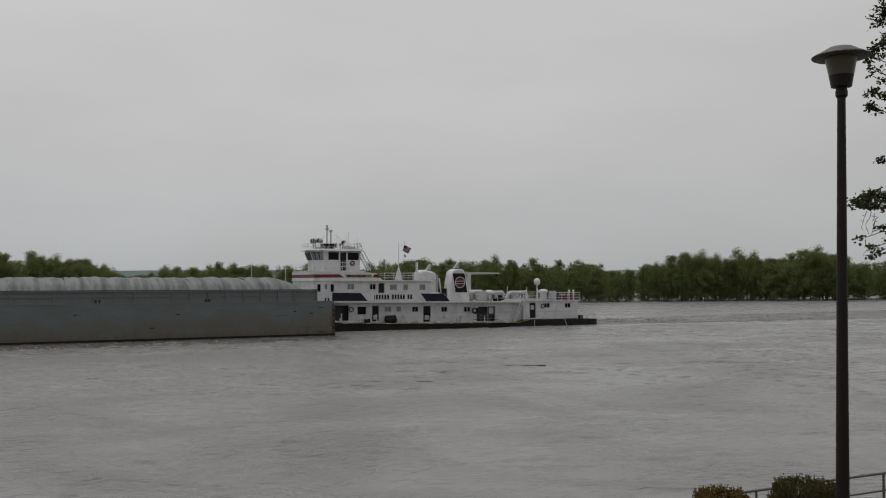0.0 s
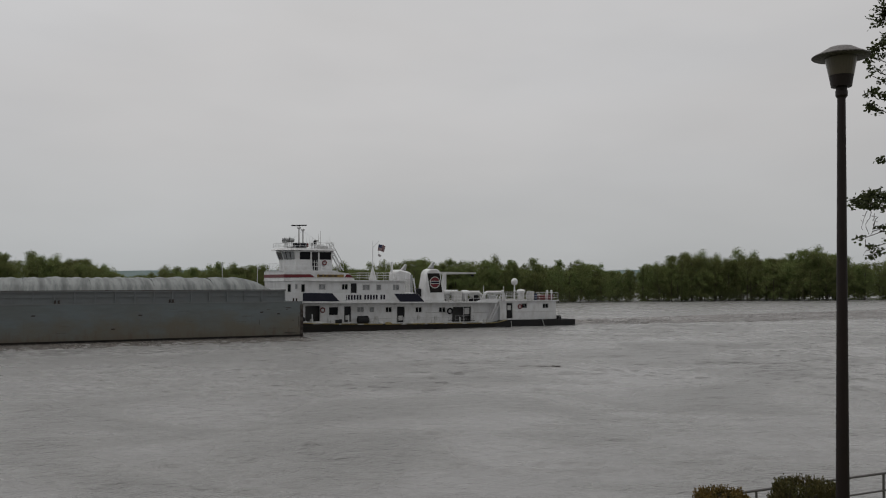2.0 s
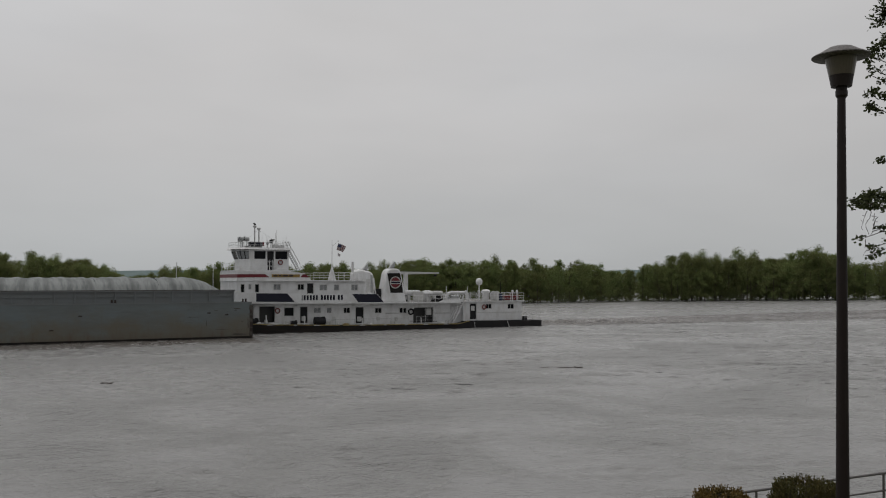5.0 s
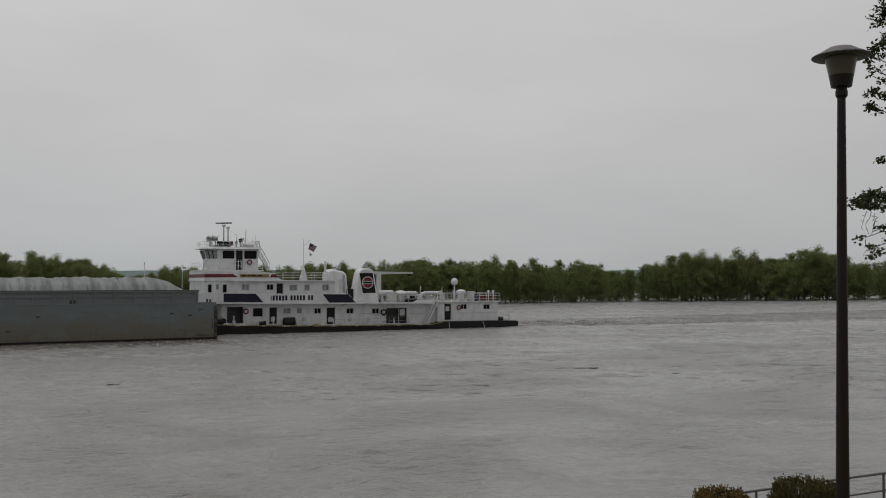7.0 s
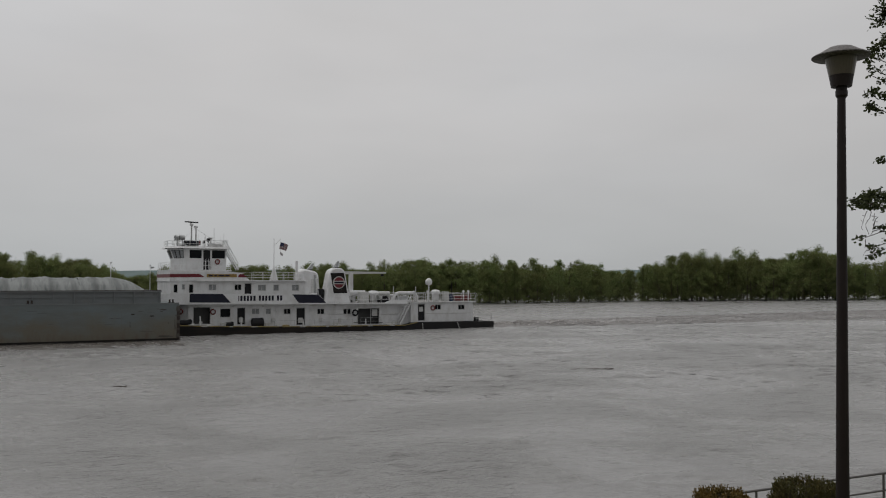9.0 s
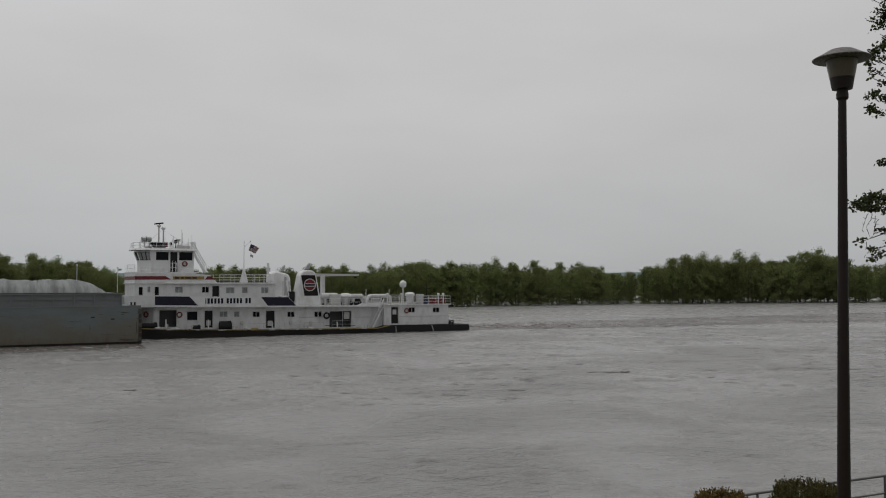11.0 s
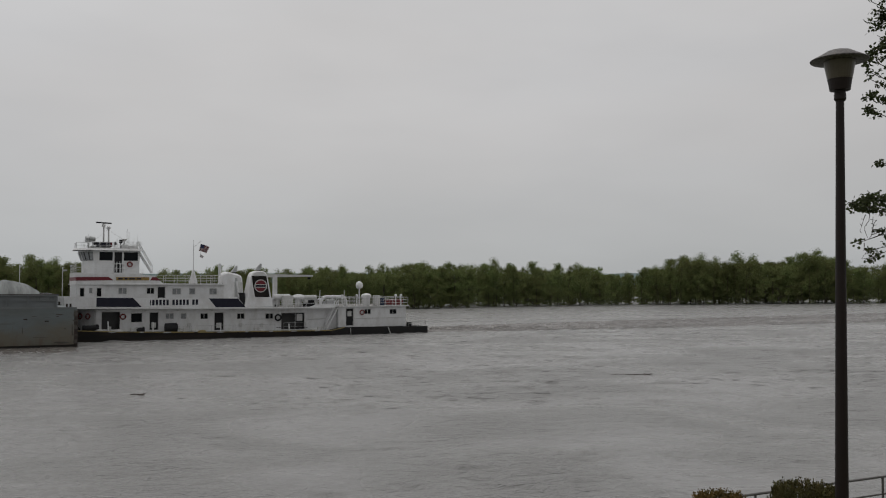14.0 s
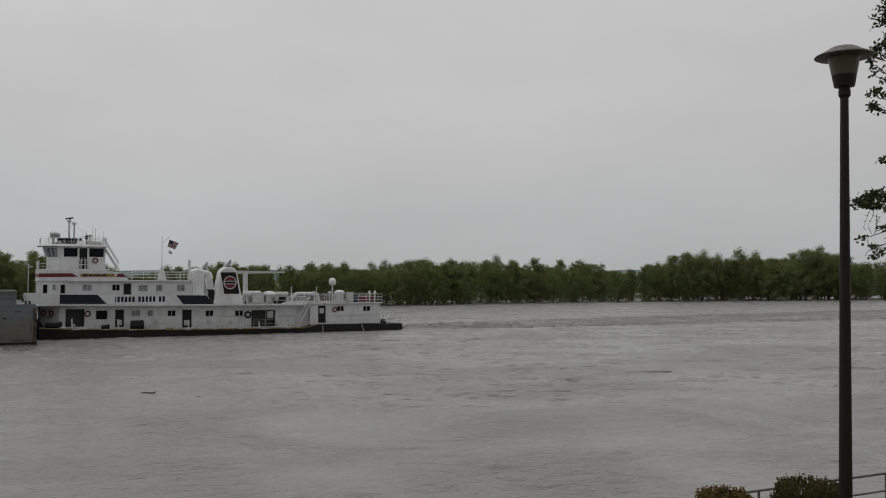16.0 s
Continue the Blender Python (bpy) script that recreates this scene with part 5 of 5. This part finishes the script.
def near_tree():
    """A broadleaf tree whose boughs reach in from the side."""
    rng = random.Random(21)
    ob = tagged(new("tree"), "broadleaf tree with drooping leafy boughs near the lamp", "tree")
    base = Vector((9.6, 14.5, ground_height(9.6, 14.5) - .2))
    bm = B()
    pts = [Vector((0, 0, 0)), Vector((.05, 0, 2)), Vector((-.05, .1, 4)), Vector((.1, 0, 6.5)), Vector((0, .1, 9.5))]
    rad = (.30, .24, .20, .14, .06)
    for k in range(4):
        rod(bm, pts[k], pts[k + 1], rad[k], rad[k + 1], 12)
    leaves, twigs = [], B()
    # boughs: end point relative to the base, where on the trunk they start, sag, number of leaf tufts and their spread
    boughs = [((-2.88, -.2, 6.17), 4.6, .30, 12, .05), ((-2.64, .1, 6.17), 4.7, .34, 22, .07), ((-2.46, 0, 6.30), 4.8, .32, 14, .07), ((-2.30, .2, 6.38), 5.0, .25, 8, .05),
              ((-2.34, .1, 5.66), 4.5, .70, 4, .06), ((-2.66, 0, 5.50), 4.3, .62, 2, .04), ((-2.46, .1, 5.25), 4.2, .70, 5, .06), ((-2.32, .2, 5.38), 4.2, .6, 4, .06),
              ((-2.28, .1, 6.88), 5.2, .3, 5, .05), ((-2.37, 0, 8.03), 5.8, .3, 8, .032), ((-2.40, .1, 7.84), 5.6, .3, 8, .032),
              ((-2.28, 0, 9.0), 6.9, .3, 12, .06), ((-2.19, .2, 9.34), 7.2, .3, 9, .06), ((-2.34, 0, 8.84), 6.7, .3, 9, .06), ((-2.41, .1, 8.68), 6.5, .3, 5, .05),
              ((-2.30, .1, 8.30), 6.2, .3, 8, .06), ((-2.30, .2, 8.46), 6.4, .3, 8, .07), ((-2.25, .1, 9.48), 7.4, .3, 12, .07), ((-2.26, -.1, 8.9), 7.0, .3, 9, .07),
              ((-2.28, .1, 9.64), 7.5, .3, 10, .06), ((-2.0, 0, 10.2), 7.8, .3, 22, .12), ((2.4, .4, 7.5), 5, .3, 40, .14), ((1.5, 2.0, 8.5), 6, .3, 40, .14),
              ((1.2, -1.6, 9), 6, .3, 40, .14), ((-.6, 1.5, 10.2), 8, .2, 40, .14), ((.3, -.4, 10.6), 9, .1, 40, .14)]
    for end, z0, sag, count, spread in boughs:
        end = Vector(end)
        start = Vector((0, 0, z0))
        way = end - start
        prev = start
        line = [start]
        for k in range(1, 7):
            u = k / 6
            p = start + way * u + Vector((0, 0, sag * math.sin(u * math.pi))) + Vector((rng.gauss(0, .022), rng.gauss(0, .03), rng.gauss(0, .018)))
            rod(twigs, prev, p, .045 * (1 - (k - 1) / 6.4) ** 1.5 + .004, .045 * (1 - k / 6.4) ** 1.5 + .004, 6)
            prev = p
            line.append(p)
        for k in range(count):
            u = 4.2 + 1.8 * rng.random() ** .6
            a = line[int(min(u, 5.999))].lerp(line[min(6, int(u) + 1)], u % 1)
            tip = a + Vector((rng.gauss(0, spread), rng.gauss(0, spread * 1.3), rng.gauss(-.01, spread * .8)))
            rod(twigs, a, tip, .008, .003, 4)
            for i in range(18):
                p = tip + Vector((rng.gauss(0, .035), rng.gauss(0, .05), rng.gauss(0, .03)))
                leaves.append(p)
    for x, z in ((-2.40, 6.02), (-2.34, 5.96), (-2.46, 6.0), (-2.28, 5.9), (-2.5, 5.52)):
        p = Vector((x, .1, z))
        for k in range(6):
            q = p + Vector((rng.gauss(-.006, .02), rng.gauss(0, .02), -.045 + rng.gauss(0, .012)))
            rod(twigs, p, q, .0058 - .0006 * k, .0052 - .0006 * k, 4)
            if k % 2:
                rod(twigs, q, q + Vector((rng.gauss(0, .06), rng.gauss(0, .04), rng.gauss(-.02, .04))), .005, .003, 4)
            p = q
    part("trunk", bm, BARK, ob, smooth=True).matrix_basis = Matrix.Translation(base)
    part("boughs", twigs, BARK, ob).matrix_basis = Matrix.Translation(base)
    vs, fs = [], []
    for p in leaves:
        d = Vector((rng.gauss(0, 1), rng.gauss(0, 1), rng.gauss(-.3, .7))).normalized()
        s = d.cross(Vector((rng.gauss(0, 1), rng.gauss(0, 1), rng.gauss(0, 1)))).normalized()
        l, w = rng.uniform(.04, .08), rng.uniform(.014, .026)
        n = len(vs)
        vs += [p, p + d * l * .35 + s * w, p + d * l * .75 + s * w * .8, p + d * l, p + d * l * .75 - s * w * .8, p + d * l * .35 - s * w]
        fs.append((n, n + 1, n + 2, n + 3, n + 4, n + 5))
    me = bpy.data.meshes.new("leaves")
    me.from_pydata(vs, [], fs)
    me.materials.append(LEAF_NEAR)
    o = new("leaves", me)
    o.parent = ob
    o.matrix_basis = Matrix.Translation(base)
    return ob


near_tree()


# ---- what moves ----
def motions():
    walk(towboat, tow_rows())
    walk(near_barge, tow_rows(40.75, 7.1))
    walk(far_barge, tow_rows(40.75, -3.75))
    for ob, s in staffs:
        walk(ob, tow_rows(s, -4.8, 3.78 if s > 41 else 3.5))
    walk(wash, tow_rows(0, 0))
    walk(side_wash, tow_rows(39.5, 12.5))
    # the radar bar goes round once in 2.5 s
    walk(radar, [(.4 * k, pose(37.17, 0, 12.62, 0, 0, -109.65 - 144.0 * .4 * k)) for k in range(41)])
    # the flag streams aft and flaps
    flap, fly_rows, tail_rows, pen_rows = [], [], [], []
    for k in range(54):
        t = .3 * k if k < 53 else 16.0
        a = 18 * math.sin(2.1 * t + .6) + 12 * math.sin(4.7 * t)
        b, c = 30 * math.sin(4.7 * t - 1.3) + 10 * math.sin(7.1 * t), 34 * math.sin(4.7 * t - 2.4)
        droop = 23 + 10 * math.sin(1.7 * t + 1)
        flap.append((t, pose(26.64, 0, 10.62, 0, droop * .7, 180 + a)))
        fly_rows.append((t, pose(.46, 0, 0, 0, 7, b)))
        e = Vector((.46 + .36 * math.cos(radians(b)), .36 * math.sin(radians(b)), -.04))
        tail_rows.append((t, pose(*e, 0, 14, b + c)))
        pen_rows.append((t, pose(26.66, 0, 9.45, 0, 20, 180 + 1.4 * a)))
    walk(flag, flap)
    walk(fly, fly_rows)
    walk(tail, tail_rows)
    walk(pennant, pen_rows)
    for ob, x, y, vx, vy, rz in ((drift_streaks[0], 5.76, 61.6, .478, -.275, 4), (drift_streaks[1], -21.4, 53.0, .35, -.40, -8)):
        walk(ob, [(t, pose(x + vx * t, y + vy * t, .018, 0, 0, rz + .4 * t)) for t in (0, 4, 8, 12, 16)])
    for ob in (water, wavelets):
        walk(ob, [(t, pose(.47 * t, -.28 * t, 0)) for t in (0, 4, 8, 12, 16)])


motions()
